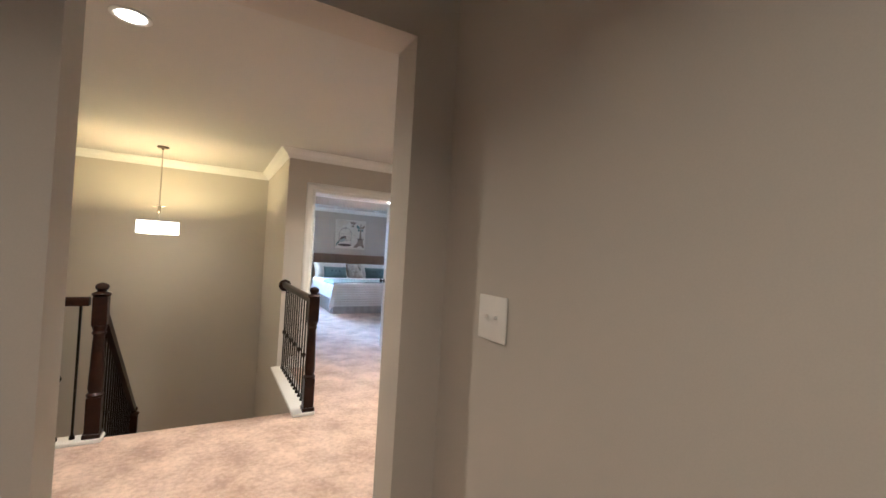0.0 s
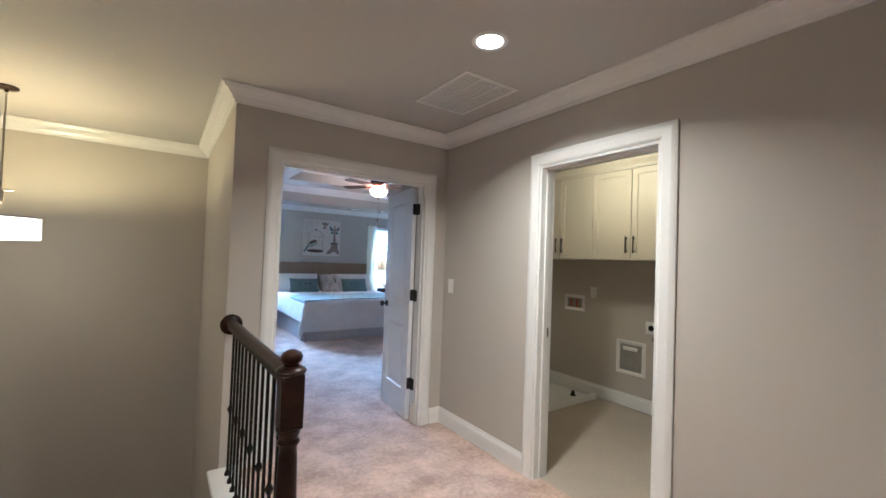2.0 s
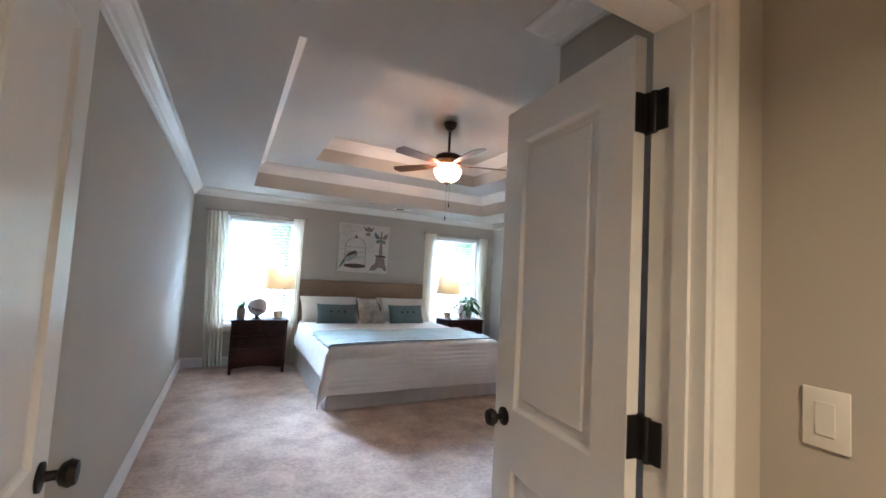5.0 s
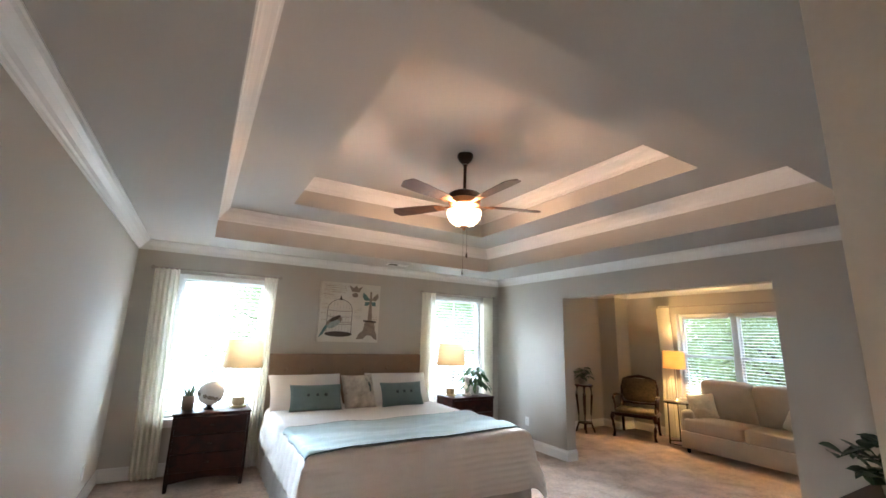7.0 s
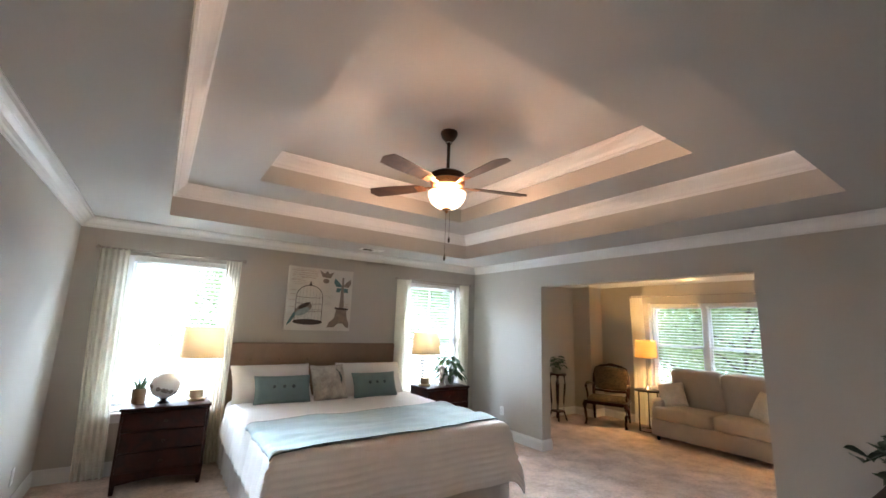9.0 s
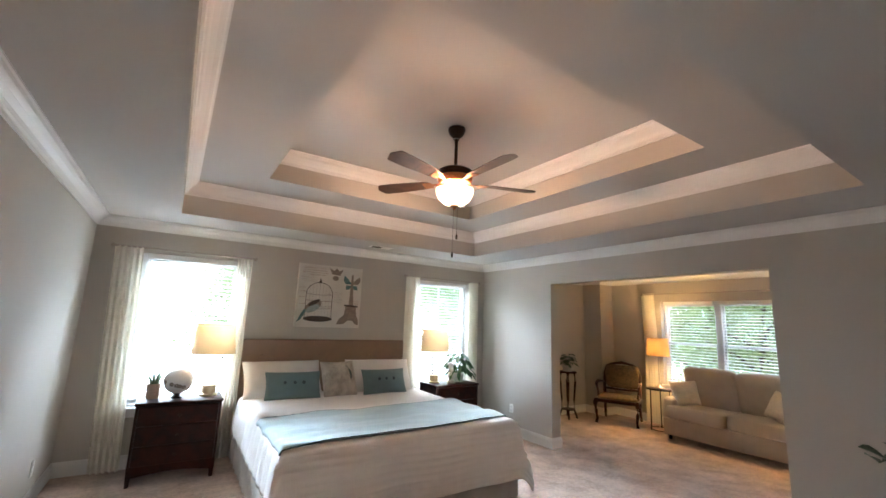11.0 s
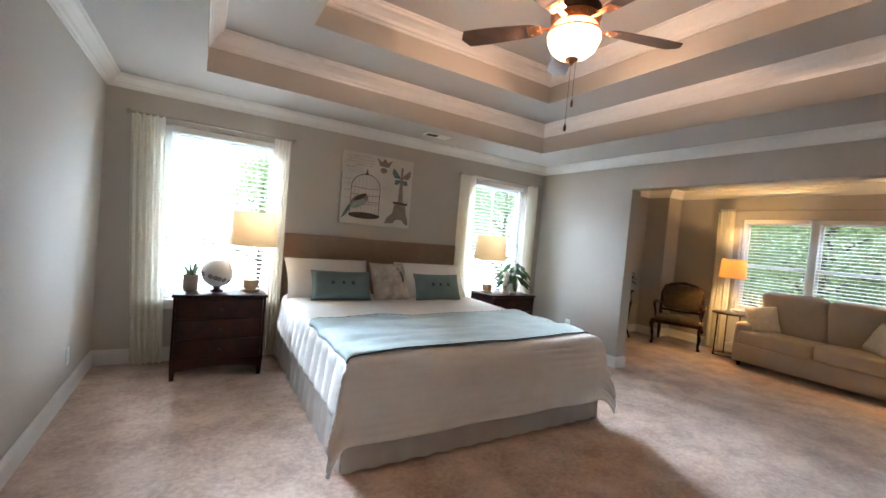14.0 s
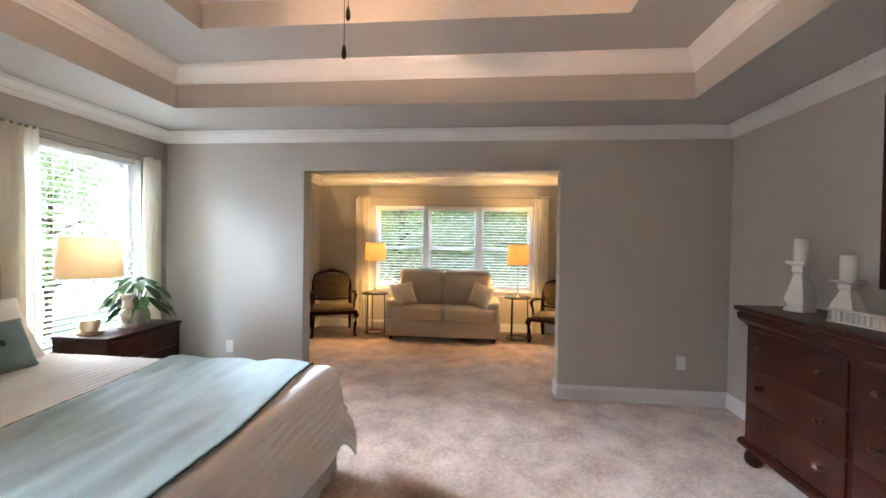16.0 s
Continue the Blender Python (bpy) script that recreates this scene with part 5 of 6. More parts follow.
for k in range(3):
    tube(bm, [(0.08 * math.cos(k * 2.094 + 0.2), 0.08 * math.sin(k * 2.094 + 0.2), -0.474), (0.146 * math.cos(k * 2.094 + 0.2), 0.146 * math.sin(k * 2.094 + 0.2), -0.511)], 0.004, 8)
lathe(bm, [(0.038, -0.644), (0.036, -0.652), (0.014, -0.66), (0.011, -0.675), (0, -0.682)], Matrix(), 18)
part("bowl_fitting", bm, COPPER, fan, smooth=True)
for x, y, z in ((-0.008, -0.004, 2.0), (0.028, -0.004, 2.145)):
    bm = B()
    tube(bm, [(x, y, -0.64), (x, y, z - Z2 + 0.045)], 0.0013, 5)
    ch = part("pull_chain", bm, BRONZE, fan)
    bm = B()
    lathe(bm, [(0, 0.05), (0.003, 0.047), (0.0075, 0.03), (0.0085, 0.012), (0.005, 0.002), (0, 0)], pose(x, y, z - Z2), 12)
    part("pull_fob", bm, BRONZE, ch, "dark wooden fob", True)


for k in range(5):
    a = 0.9 + k * 1.2566
    lamp("fan_bulb_light", "POINT", 10.0, (1.0, 0.62, 0.41), pose(FX + 0.075 * math.cos(a), FY + 0.075 * math.sin(a), Z2 - 0.51), 0.02)


# ---- pendant over the stairs ----
pen = thing("pendant_light", pose(-0.345, 5.08, HH), "drum pendant light with lit white shade over the stairs", "pendant light")
bm = B()
lathe(bm, [(0, 0), (0.062, 0), (0.064, -0.012), (0.05, -0.02), (0.012, -0.024), (0.01, -0.04)], Matrix(), 30)
part("canopy", bm, BRONZE, pen, smooth=True)
bm = B()
tube(bm, [(0, 0, -0.03), (0, 0, -0.90)], 0.006, 12)
lathe(bm, [(0.006, -0.70), (0.018, -0.72), (0.02, -0.78), (0.012, -0.80)], Matrix(), 16)
part("stem", bm, NICKEL, pen, smooth=True)
bm = B()
tube(bm, [(-0.07, 0.02, -0.71), (0.07, -0.02, -0.71)], 0.006, 10)
part("cross_bar", bm, NICKEL, pen, "short metal cross bar", True)
bm = B()
lathe(bm, [(0.20, -0.895), (0.212, -0.90), (0.215, -1.04), (0.208, -1.047), (0.0, -1.052)], Matrix(), 48)
part("drum_shade", bm, DRUM, pen, "lit white drum shade", True)
bm = B()
lathe(bm, [(0.213, -0.888), (0.219, -0.888), (0.219, -0.898), (0.213, -0.898)], Matrix(), 48)
lathe(bm, [(0.02, -1.053), (0.016, -1.066), (0, -1.07)], Matrix(), 14)
tube(bm, [(-0.213, 0, -0.893), (0.213, 0, -0.893)], 0.003, 6)
part("metal_trim", bm, NICKEL, pen, smooth=True)
lamp("pendant_light_up", "POINT", 28, (1.0, 0.66, 0.24), pose(-0.345, 5.08, 1.54), 0.045)
lamp("pendant_light_down", "POINT", 5, WARM, pose(-0.345, 5.08, 1.32), 0.12)


# ---- recessed cans, vents, detectors, plates ----
def can_light(x, y, watts):
    ob = thing("recessed_light", pose(x, y, HH), "lit recessed ceiling light with white trim ring", "ceiling light", "hall recessed lights")
    bm = B()
    lathe(bm, [(0.062, -0.001), (0.088, -0.001), (0.09, -0.006), (0.085, -0.009), (0.066, -0.007), (0.062, -0.004)], Matrix(), 36)
    part("trim_ring", bm, PLASTIC, ob, smooth=True)
    bm = B()
    lathe(bm, [(0.066, -0.005), (0.05, -0.009), (0, -0.011)], Matrix(), 32)
    part("lens", bm, CANLENS, ob, "glowing lens", True)
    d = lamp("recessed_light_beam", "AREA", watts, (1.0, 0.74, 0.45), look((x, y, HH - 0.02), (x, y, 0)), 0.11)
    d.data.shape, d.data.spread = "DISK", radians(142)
    return ob


can_light(1.857, 2.60, 18)
can_light(-0.18, 1.705, 11)
# unseen can, added behind the start to brighten that room's walls
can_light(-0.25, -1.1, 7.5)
sm = thing("smoke_detector", pose(-0.59, 2.13, HH), "round white smoke detector on the ceiling", "smoke detector")
bm = B()
lathe(bm, [(0, 0), (0.066, 0), (0.067, -0.015), (0.055, -0.03), (0.03, -0.036), (0, -0.037)], Matrix(), 30)
part("housing", bm, PLASTIC, sm, smooth=True)


def vent(name, x0, y0, x1, y1, z, along, n, label):
    ob = thing(name, Matrix(), label, "vent", kind="")
    bm = B()
    f = 0.022
    for d in ((x0, y0, x1, y0 + f), (x0, y1 - f, x1, y1), (x0, y0 + f, x0 + f, y1 - f), (x1 - f, y0 + f, x1, y1 - f)):
        box(bm, d[0], d[1], z - 0.008, d[2], d[3], z - 0.0005, 0.002)
    part("frame", bm, PLASTIC, ob)
    bm = B()
    box(bm, x0 + f, y0 + f, z - 0.002, x1 - f, y1 - f, z - 0.0005)
    part("backing", bm, surface("vent_shadow_grey", (0.30, 0.29, 0.28), 0.8), ob)
    for k in range(n):
        bm = B()
        if along == "x":
            y = y0 + f + (y1 - y0 - 2 * f) * (k + 0.5) / n
            box(bm, x0 + f, y - 0.007, z - 0.006, x1 - f, y + 0.006, z - 0.003)
        else:
            x = x0 + f + (x1 - x0 - 2 * f) * (k + 0.5) / n
            box(bm, x - 0.007, y0 + f, z - 0.006, x + 0.006, y1 - f, z - 0.003)
        part("louvre", bm, PLASTIC, ob)
    return ob


v = vent("return_air_grille", 1.955, 2.91, 2.365, 3.485, HH, "x", 22, "white return air grille in the hall ceiling")
for k in range(1, 3):
    bm = B()
    x = 1.955 + 0.41 * k / 3
    box(bm, x - 0.006, 2.93, HH - 0.0085, x + 0.006, 3.465, HH - 0.0062)
    part("crossbar", bm, PLASTIC, v)
v = vent("supply_vent", 3.80, 9.565, 4.10, 9.705, HC, "x", 5, "small white ceiling supply vent over the bed")
# dark strips below the louvres put the open slots' shade into colour
bm = B()
for k in range(5):
    box(bm, 3.83, 9.593 + 0.0182 * k, HC - 0.0095, 3.955, 9.606 + 0.0182 * k, HC - 0.0065)
part("slot_shade_strips", bm, surface("slot_shade_brown", (0.09, 0.07, 0.055), 0.9), v, "dark strips, painted shade of the open vent half")
vent("supply_vent", 7.2, 7.25, 7.32, 7.53, HC, "y", 5, "small white ceiling vent in the sitting room")


def wall_plate(name, m, w, h, label, category, toggles=0, sockets=0, rocker=0):
    """A plate in its own xz plane, facing -y."""
    ob = thing(name, m, label, category)
    bm = B()
    box(bm, -w / 2, -0.006, -h / 2, w / 2, -0.0005, h / 2, 0.0025, 2)
    part("plate", bm, PLASTIC, ob, smooth=True)
    for k in range(toggles):
        x = (k - (toggles - 1) / 2) * 0.046
        bm = B()
        box(bm, x - 0.006, -0.007, -0.013, x + 0.006, -0.006, 0.013)
        box(bm, x - 0.004, -0.016, 0.0, x + 0.004, -0.006, 0.009, 0.001)
        part("toggle", bm, PLASTIC, ob)
    for k in range(sockets):
        z = (k - 0.5) * 0.04
        bm = B()
        box(bm, -0.017, -0.0085, z - 0.014, 0.017, -0.006, z + 0.014, 0.003)
        sk = part("socket", bm, PLASTIC, ob)
        bm = B()
        for x in (-0.006, 0.006):
            box(bm, x - 0.001, -0.009, z - 0.002, x + 0.001, -0.0086, z + 0.007)
        part("slot", bm, DARKGAP, sk)
    if rocker:
        bm = B()
        box(bm, -0.016, -0.009, -0.033, 0.016, -0.006, 0.033, 0.002)
        part("rocker", bm, PLASTIC, ob)
    return ob


wall_plate("light_switch", pose(0.985, 0.15, 1.205, 0, 0, -90), 0.135, 0.135, "white double toggle light switch on the wall", "light switch", toggles=2)
wall_plate("light_switch", pose(2.635, 3.93, 1.185, 0, 0, -90), 0.075, 0.118, "white single light switch beside the bedroom door", "light switch", rocker=1)
wall_plate("wall_outlet", pose(XE, 9.35, 0.35, 0, 0, -90), 0.075, 0.118, "white wall outlet low on the bedroom wall", "outlet", sockets=2)
wall_plate("wall_outlet", pose(XE, 5.12, 0.37, 0, 0, -90), 0.075, 0.118, "white wall outlet low on the bedroom wall", "outlet", sockets=2)
wall_plate("wall_outlet", pose(XW, 9.30, 0.30, 0, 0, 90), 0.075, 0.118, "white wall outlet low beside the curtain", "outlet", sockets=2)
bx = thing("door_chime_box", pose(-1.7, 5.0, 2.14, 0, 0, 90), "small white box high on the stairwell wall", "door chime")
bm = B()
box(bm, -0.07, -0.045, -0.08, 0.07, -0.0005, 0.08, 0.008, 2)
part("cover", bm, PLASTIC, bx, smooth=True)


# ---- dresser ----
dr = thing("dresser", pose(4.27, 4.75, 0), "large dark cherry dresser with six drawers and bun feet", "dresser")
DW, DD, DT = 1.54, 0.40, 1.02
bm = B()
box(bm, -DW / 2, 0.0, 0.13, DW / 2, DD, 0.90)
part("body", bm, CHERRY, dr)
bm = B()
box(bm, -DW / 2 - 0.06, -0.0, DT - 0.03, DW / 2 + 0.06, DD + 0.06, DT, 0.01, 2)
part("top", bm, CHERRY, dr, "polished dark top", True)
bm = B()
prof = [(0, 0.0), (0.012, 0.0), (0.014, 0.012), (0.03, 0.02), (0.042, 0.045), (0.044, 0.07), (0.036, 0.082), (0.05, 0.09), (0, 0.09)]
sweep(bm, [(-DW / 2, 0.0), (-DW / 2, DD), (DW / 2, DD), (DW / 2, 0.0)], prof, lambda u, v, w: Vector((u, v, 0.90 + w)))
part("cornice", bm, CHERRY, dr, "curved cornice moulding", True)
bm = B()
box(bm, -0.33, DD - 0.01, 0.925, 0.33, DD + 0.05, 0.975, 0.004)
part("cornice_drawer", bm, CHERRY, dr)
for c in range(2):
    for r in range(3):
        x0 = -DW / 2 + 0.035 + c * (DW / 2 - 0.015)
        x1 = x0 + DW / 2 - 0.055
        z0 = 0.175 + r * 0.238
        bm = B()
        box(bm, x0, DD - 0.01, z0, x1, DD + 0.014, z0 + 0.228, 0.006, 2)
        dw = part("drawer", bm, CHERRY, dr, smooth=True)
        for kx in (x0 + 0.13, x1 - 0.13):
            bm = B()
            lathe(bm, [(0, 0), (0.02, 0), (0.02, 0.004), (0.009, 0.008), (0.008, 0.018), (0.017, 0.026), (0.018, 0.034), (0.01, 0.042), (0, 0.044)], pose(kx, DD + 0.014, z0 + 0.125, -90, 0, 0), 18)
            part("knob", bm, BRONZE, dw, "dark round knob", True)
bm = B()
base_prof = [(0, 0), (0.03, 0), (0.032, 0.02), (0.024, 0.035), (0.012, 0.05), (0, 0.055)]
sweep(bm, [(-DW / 2, 0.0), (-DW / 2, DD), (DW / 2, DD), (DW / 2, 0.0)], base_prof, lambda u, v, w: Vector((u, v, 0.115 + w)))
part("base_moulding", bm, CHERRY, dr, smooth=True)
for sx in (-1, 1):
    for y in (0.06, DD - 0.03):
        bm = B()
        lathe(bm, [(0, 0), (0.03, 0), (0.05, 0.02), (0.056, 0.05), (0.048, 0.085), (0.03, 0.1), (0.04, 0.11), (0.045, 0.13)], pose(sx * (DW / 2 - 0.05), y, 0), 22)
        part("bun_foot", bm, CHERRY, dr, "turned bun foot", True)


def candle_holder(x, y, z, h, ch, group):
    ob = thing("candle_holder", pose(x, y, z, 0, 0, 20), "white ceramic square pedestal candle holder with pillar candle", "candle holder", group)
    bm = B()
    prof = [(0.062, 0), (0.062, 0.012), (0.046, 0.035), (0.058, 0.06), (0.060, 0.068), (0.03, h * 0.68), (0.026, h * 0.74), (0.034, h * 0.78), (0.034, h * 0.86), (0.03, h * 0.9), (0.058, h * 0.96), (0.06, h), (0.0, h)]
    lathe(bm, [(r * 1.3, q) for r, q in prof], pose(0, 0, 0, 0, 0, 45), 4)
    bmesh.ops.bevel(bm, geom=[e for e in bm.edges], offset=0.002, segments=1, affect="EDGES")
    part("pedestal", bm, CERAMIC, ob)
    bm = B()
    lathe(bm, [(0, h), (0.036, h), (0.037, h + ch * 0.5), (0.036, h + ch - 0.004), (0.032, h + ch), (0.012, h + ch - 0.004), (0, h + ch - 0.005)], Matrix(), 28)
    cd = part("candle", bm, WAX, ob, "ivory pillar candle", True)
    bm = B()
    tube(bm, [(0, 0, h + ch - 0.006), (0.001, 0, h + ch + 0.008)], 0.0012, 5)
    part("wick", bm, INK, cd)
    return ob


candle_holder(4.875, 4.96, DT, 0.305, 0.135, "candle holders on the dresser")
candle_holder(4.60, 4.92, DT, 0.215, 0.135, "candle holders on the dresser")
sg = thing("word_ornament", pose(4.37, 5.02, DT, 0, 0, 188), "white openwork ornament lying on the dresser", "ornament")
bm = B()
box(bm, -0.19, -0.014, 0, 0.19, 0.014, 0.012, 0.002)
box(bm, -0.19, -0.012, 0.062, 0.19, 0.012, 0.07, 0.002)
for k in range(14):
    x = -0.18 + k * 0.0277
    box(bm, x - 0.006, -0.01, 0.01, x + 0.006, 0.01, 0.064, 0.001)
part("openwork", bm, CERAMIC, sg)
mi = thing("wall_mirror", pose(4.24, YS, 1.71), "wall mirror in a dark frame above the dresser", "mirror")
bm = B()
sweep(bm, [(-0.37, -0.52), (0.37, -0.52), (0.37, 0.52), (-0.37, 0.52)], [(0, 0.002), (0, 0.03), (0.02, 0.034), (0.05, 0.022), (0.06, 0.012), (0.06, 0.002)], lambda u, v, w: Vector((u, w, v)), True)
part("frame", bm, CHERRY, mi, smooth=True)
bm = B()
box(bm, -0.312, 0.003, -0.462, 0.312, 0.008, 0.462)
part("glass", bm, MIRROR, mi)


def ivy(m, label, seed):
    ob = thing("ivy_plant", m, label, "plant")
    bm = B()
    lathe(bm, [(0, 0), (0.055, 0), (0.06, 0.01), (0.075, 0.1), (0.078, 0.11), (0.07, 0.11), (0, 0.09)], Matrix(), 24)
    part("pot", bm, POT, ob, smooth=True)
    rnd = random.Random(seed)
    bs = B()
    for k in range(13):
        a = k * 2.4
        r, h = rnd.uniform(0.10, 0.19), rnd.uniform(-0.03, 0.14)
        pts = [Vector((0.03 * math.cos(a), 0.03 * math.sin(a), 0.09)), Vector((r * 0.5 * math.cos(a), r * 0.5 * math.sin(a), 0.1 + h)), Vector((r * math.cos(a + 0.2), r * math.sin(a + 0.2), 0.08 + h * 0.7))]
        tube(bs, pts, 0.002, 5, False)
        for q in range(8):
            t = 0.2 + 0.8 * q / 7
            c = pts[0].lerp(pts[1], t * 2) if t < 0.5 else pts[1].lerp(pts[2], t * 2 - 1)
            dirn = Vector((rnd.uniform(-1, 1), rnd.uniform(-1, 1), rnd.uniform(-0.5, 0.6))).normalized()
            bm = B()
            ln = rnd.uniform(0.05, 0.085)
            leaf_blade(bm, c, c + dirn * ln, ln * 0.8, Vector((rnd.uniform(-0.5, 0.5), rnd.uniform(-0.5, 0.5), 1)), 0.15, 4)
            part("leaf", bm, IVY, ob, smooth=True)
    part("stems", bs, IVY, ob)
    return ob


ivy(pose(3.72, 5.04, DT), "dark green ivy in a pot on the dresser", 5)


# ---- sitting room ----
sofa = thing("loveseat", pose(8.27, 7.45, 0, 0, 0, 90), "beige linen two-seat sofa under the window", "sofa")
# local: x along the seat, y towards the back is -y; front faces +y
SW, SD = 1.66, 0.74
bm = B()
box(bm, -SW / 2 + 0.02, -SD / 2 + 0.02, 0.06, SW / 2 - 0.02, SD / 2 - 0.02, 0.29, 0.02, 2)
part("base", bm, LINEN, sofa, smooth=True)
for s in (-1, 1):
    bm = B()
    box(bm, s * SW / 2 - s * 0.19, -SD / 2, 0.06, s * SW / 2, SD / 2 - 0.06, 0.57, 0.06, 4)
    part("arm", bm, LINEN, sofa, smooth=True)
    bm = B()
    cushion(bm, (SW - 0.30) / 2 + 0.09, SD - 0.12, 0.19, pose(s * ((SW - 0.30) / 4 + 0.045), 0.05, 0.375), 0.25, 0.16, 48, 16, 0.0, 0.006, s + 4)
    part("seat_cushion", bm, LINEN, sofa, smooth=True)
    bm = B()
    cushion(bm, (SW - 0.32) / 2 + 0.03, 0.57, 0.25, pose(s * (SW - 0.30) / 4, -0.14, 0.715, 76, 0, 0), 0.45, 0.25, 48, 18, 0.15, 0.012, s + 9)
    part("back_cushion", bm, LINEN, sofa, smooth=True)
    for y in (-SD / 2 + 0.06, SD / 2 - 0.08):
        bm = B()
        lathe(bm, [(0.028, 0.065), (0.02, 0.0), (0, 0)], pose(s * (SW / 2 - 0.09), y, 0), 14)
        part("foot", bm, ESPRESSO, sofa, "dark tapered foot")
bm = B()
box(bm, -SW / 2 + 0.1, -SD / 2 + 0.002, 0.08, SW / 2 - 0.1, -SD / 2 + 0.16, 0.84, 0.05, 3)
part("backrest", bm, LINEN, sofa, smooth=True)
sofa.matrix_world = pose(8.27, 7.45, 0, 0, 0, 90)
for y, yaw, spin in ((8.04, 24, 10), (6.90, -24, -14)):
    pl = thing("throw_pillow", pose(8.15, y, 0.635, 0, -68, yaw) @ pose(0, 0, 0, 0, 0, spin), "cream tufted throw pillow on the sofa", "pillow", "sofa pillows")
    part("cover", pillow_mesh(0.35, 0.35, 0.17, 0.02, y), FLUFFY, pl, smooth=True)


def side_table(x, y, label):
    ob = thing("side_table", pose(x, y, 0), label, "side table", "sofa side tables")
    bm = B()
    lathe(bm, [(0, 0.6), (0.195, 0.6), (0.2, 0.605), (0.2, 0.617), (0.195, 0.62), (0, 0.618)], Matrix(), 40)
    part("tabletop", bm, ESPRESSO, ob, smooth=True)
    for k in range(3):
        a = 0.5 + k * 2.094
        bm = B()
        tube(bm, [(0.15 * math.cos(a), 0.15 * math.sin(a), 0.602), (0.155 * math.cos(a), 0.155 * math.sin(a), 0.3), (0.16 * math.cos(a), 0.16 * math.sin(a), 0.0)], 0.009, 8)
        part("leg", bm, BRONZE, ob)
    bm = B()
    pts = [(0.155 * math.cos(q * 0.2618), 0.155 * math.sin(q * 0.2618), 0.012) for q in range(25)]
    tube(bm, pts, 0.006, 6)
    part("base_ring", bm, BRONZE, ob)
    return ob


side_table(8.36, 8.53, "small round dark side table beside the sofa")
side_table(8.31, 6.36, "small round dark side table beside the sofa")
table_lamp(8.36, 8.53, 0.62, "metal table lamp with lit cream drum shade", "sofa lamps", False, 1.12, 1.385, 0.165, 0.15, 52.0, NICKEL, GOLD, SHADE_GOLD)
table_lamp(8.31, 6.36, 0.62, "metal table lamp with lit cream drum shade", "sofa lamps", False, 1.10, 1.39, 0.165, 0.15, 52.0, NICKEL, GOLD, SHADE_GOLD)


def armchair(m, label):
    """A carved open armchair; it faces +y, feet at z = 0."""
    ob = thing("carved_armchair", m, label, "chair", "carved armchairs")
    W, D = 0.60, 0.54
    for sx in (-1, 1):
        bm = B()
        x = sx * (W / 2 - 0.025)
        tube(bm, [(x, D / 2 - 0.02, 0.40), (x + sx * 0.012, D / 2 + 0.012, 0.33), (x + sx * 0.004, D / 2, 0.2), (x - sx * 0.01, D / 2 - 0.012, 0.08), (x, D / 2 + 0.004, 0.02), (x, D / 2 + 0.01, 0.0)],
             [0.028, 0.036, 0.025, 0.017, 0.021, 0.024], 10)
        part("front_leg", bm, CHERRY, ob, "carved cabriole leg", True)
        bm = B()
        tube(bm, [(x * 0.9, -D / 2 + 0.02, 0.40), (x * 0.9, -D / 2, 0.2), (x * 0.92, -D / 2 - 0.05, 0.0)], [0.026, 0.022, 0.017], 10)
        part("back_leg", bm, CHERRY, ob, smooth=True)
        bm = B()
        tube(bm, [(x * 0.9, -D / 2 + 0.02, 0.39), (x * 0.93, -D / 2 - 0.03, 0.6), (x * 0.92, -D / 2 - 0.07, 0.8), (x * 0.8, -D / 2 - 0.095, 0.93), (x * 0.55, -D / 2 - 0.1, 0.965)], [0.025, 0.022, 0.022, 0.024, 0.022], 10)
        part("back_post", bm, CHERRY, ob, smooth=True)
        bm = B()
        tube(bm, [(x * 0.93, -D / 2 - 0.035, 0.64), (x * 1.06, -D / 4, 0.66), (x * 1.08, D / 6, 0.655), (x * 1.06, D / 4, 0.63), (x * 1.05, D / 4 + 0.01, 0.60)], [0.018, 0.019, 0.02, 0.022, 0.014], 10)
        tube(bm, [(x * 1.06, D / 4, 0.63), (x * 1.0, D / 5, 0.52), (x * 0.97, D / 4, 0.42)], [0.018, 0.015, 0.018], 10)
        arm = part("arm", bm, CHERRY, ob, "carved scrolled arm", True)
        bm = B()
        cushion(bm, 0.05, 0.2, 0.03, pose(x * 1.06, -0.02, 0.68), 0.7, 0.5, 20, 10)
        part("arm_pad", bm, TAPESTRY, arm, smooth=True)
    bm = B()
    tube(bm, [(-0.17, -D / 2 - 0.1, 0.965), (-0.08, -D / 2 - 0.1, 0.985), (0, -D / 2 - 0.1, 1.0), (0.08, -D / 2 - 0.1, 0.985), (0.17, -D / 2 - 0.1, 0.965)], [0.022, 0.024, 0.032, 0.024, 0.022], 10)
    part("crest_rail", bm, CHERRY, ob, "carved crest rail", True)
    bm = B()
    tube(bm, [(-W / 2 + 0.05, -D / 2 - 0.022, 0.53), (0, -D / 2 - 0.022, 0.515), (W / 2 - 0.05, -D / 2 - 0.022, 0.53)], 0.02, 8)
    part("lower_rail", bm, CHERRY, ob, smooth=True)
    bm = B()
    cushion(bm, 0.49, 0.44, 0.06, pose(0, -D / 2 - 0.055, 0.75, 78, 0, 0), 0.6, 0.3, 36, 14, 0.2)
    part("backrest", bm, TAPESTRY, ob, "olive tapestry backrest", True)
    bm = B()
    box(bm, -W / 2 + 0.01, -D / 2, 0.345, W / 2 - 0.01, D / 2, 0.405, 0.014, 2)
    part("seat_frame", bm, CHERRY, ob, smooth=True)
    bm = B()
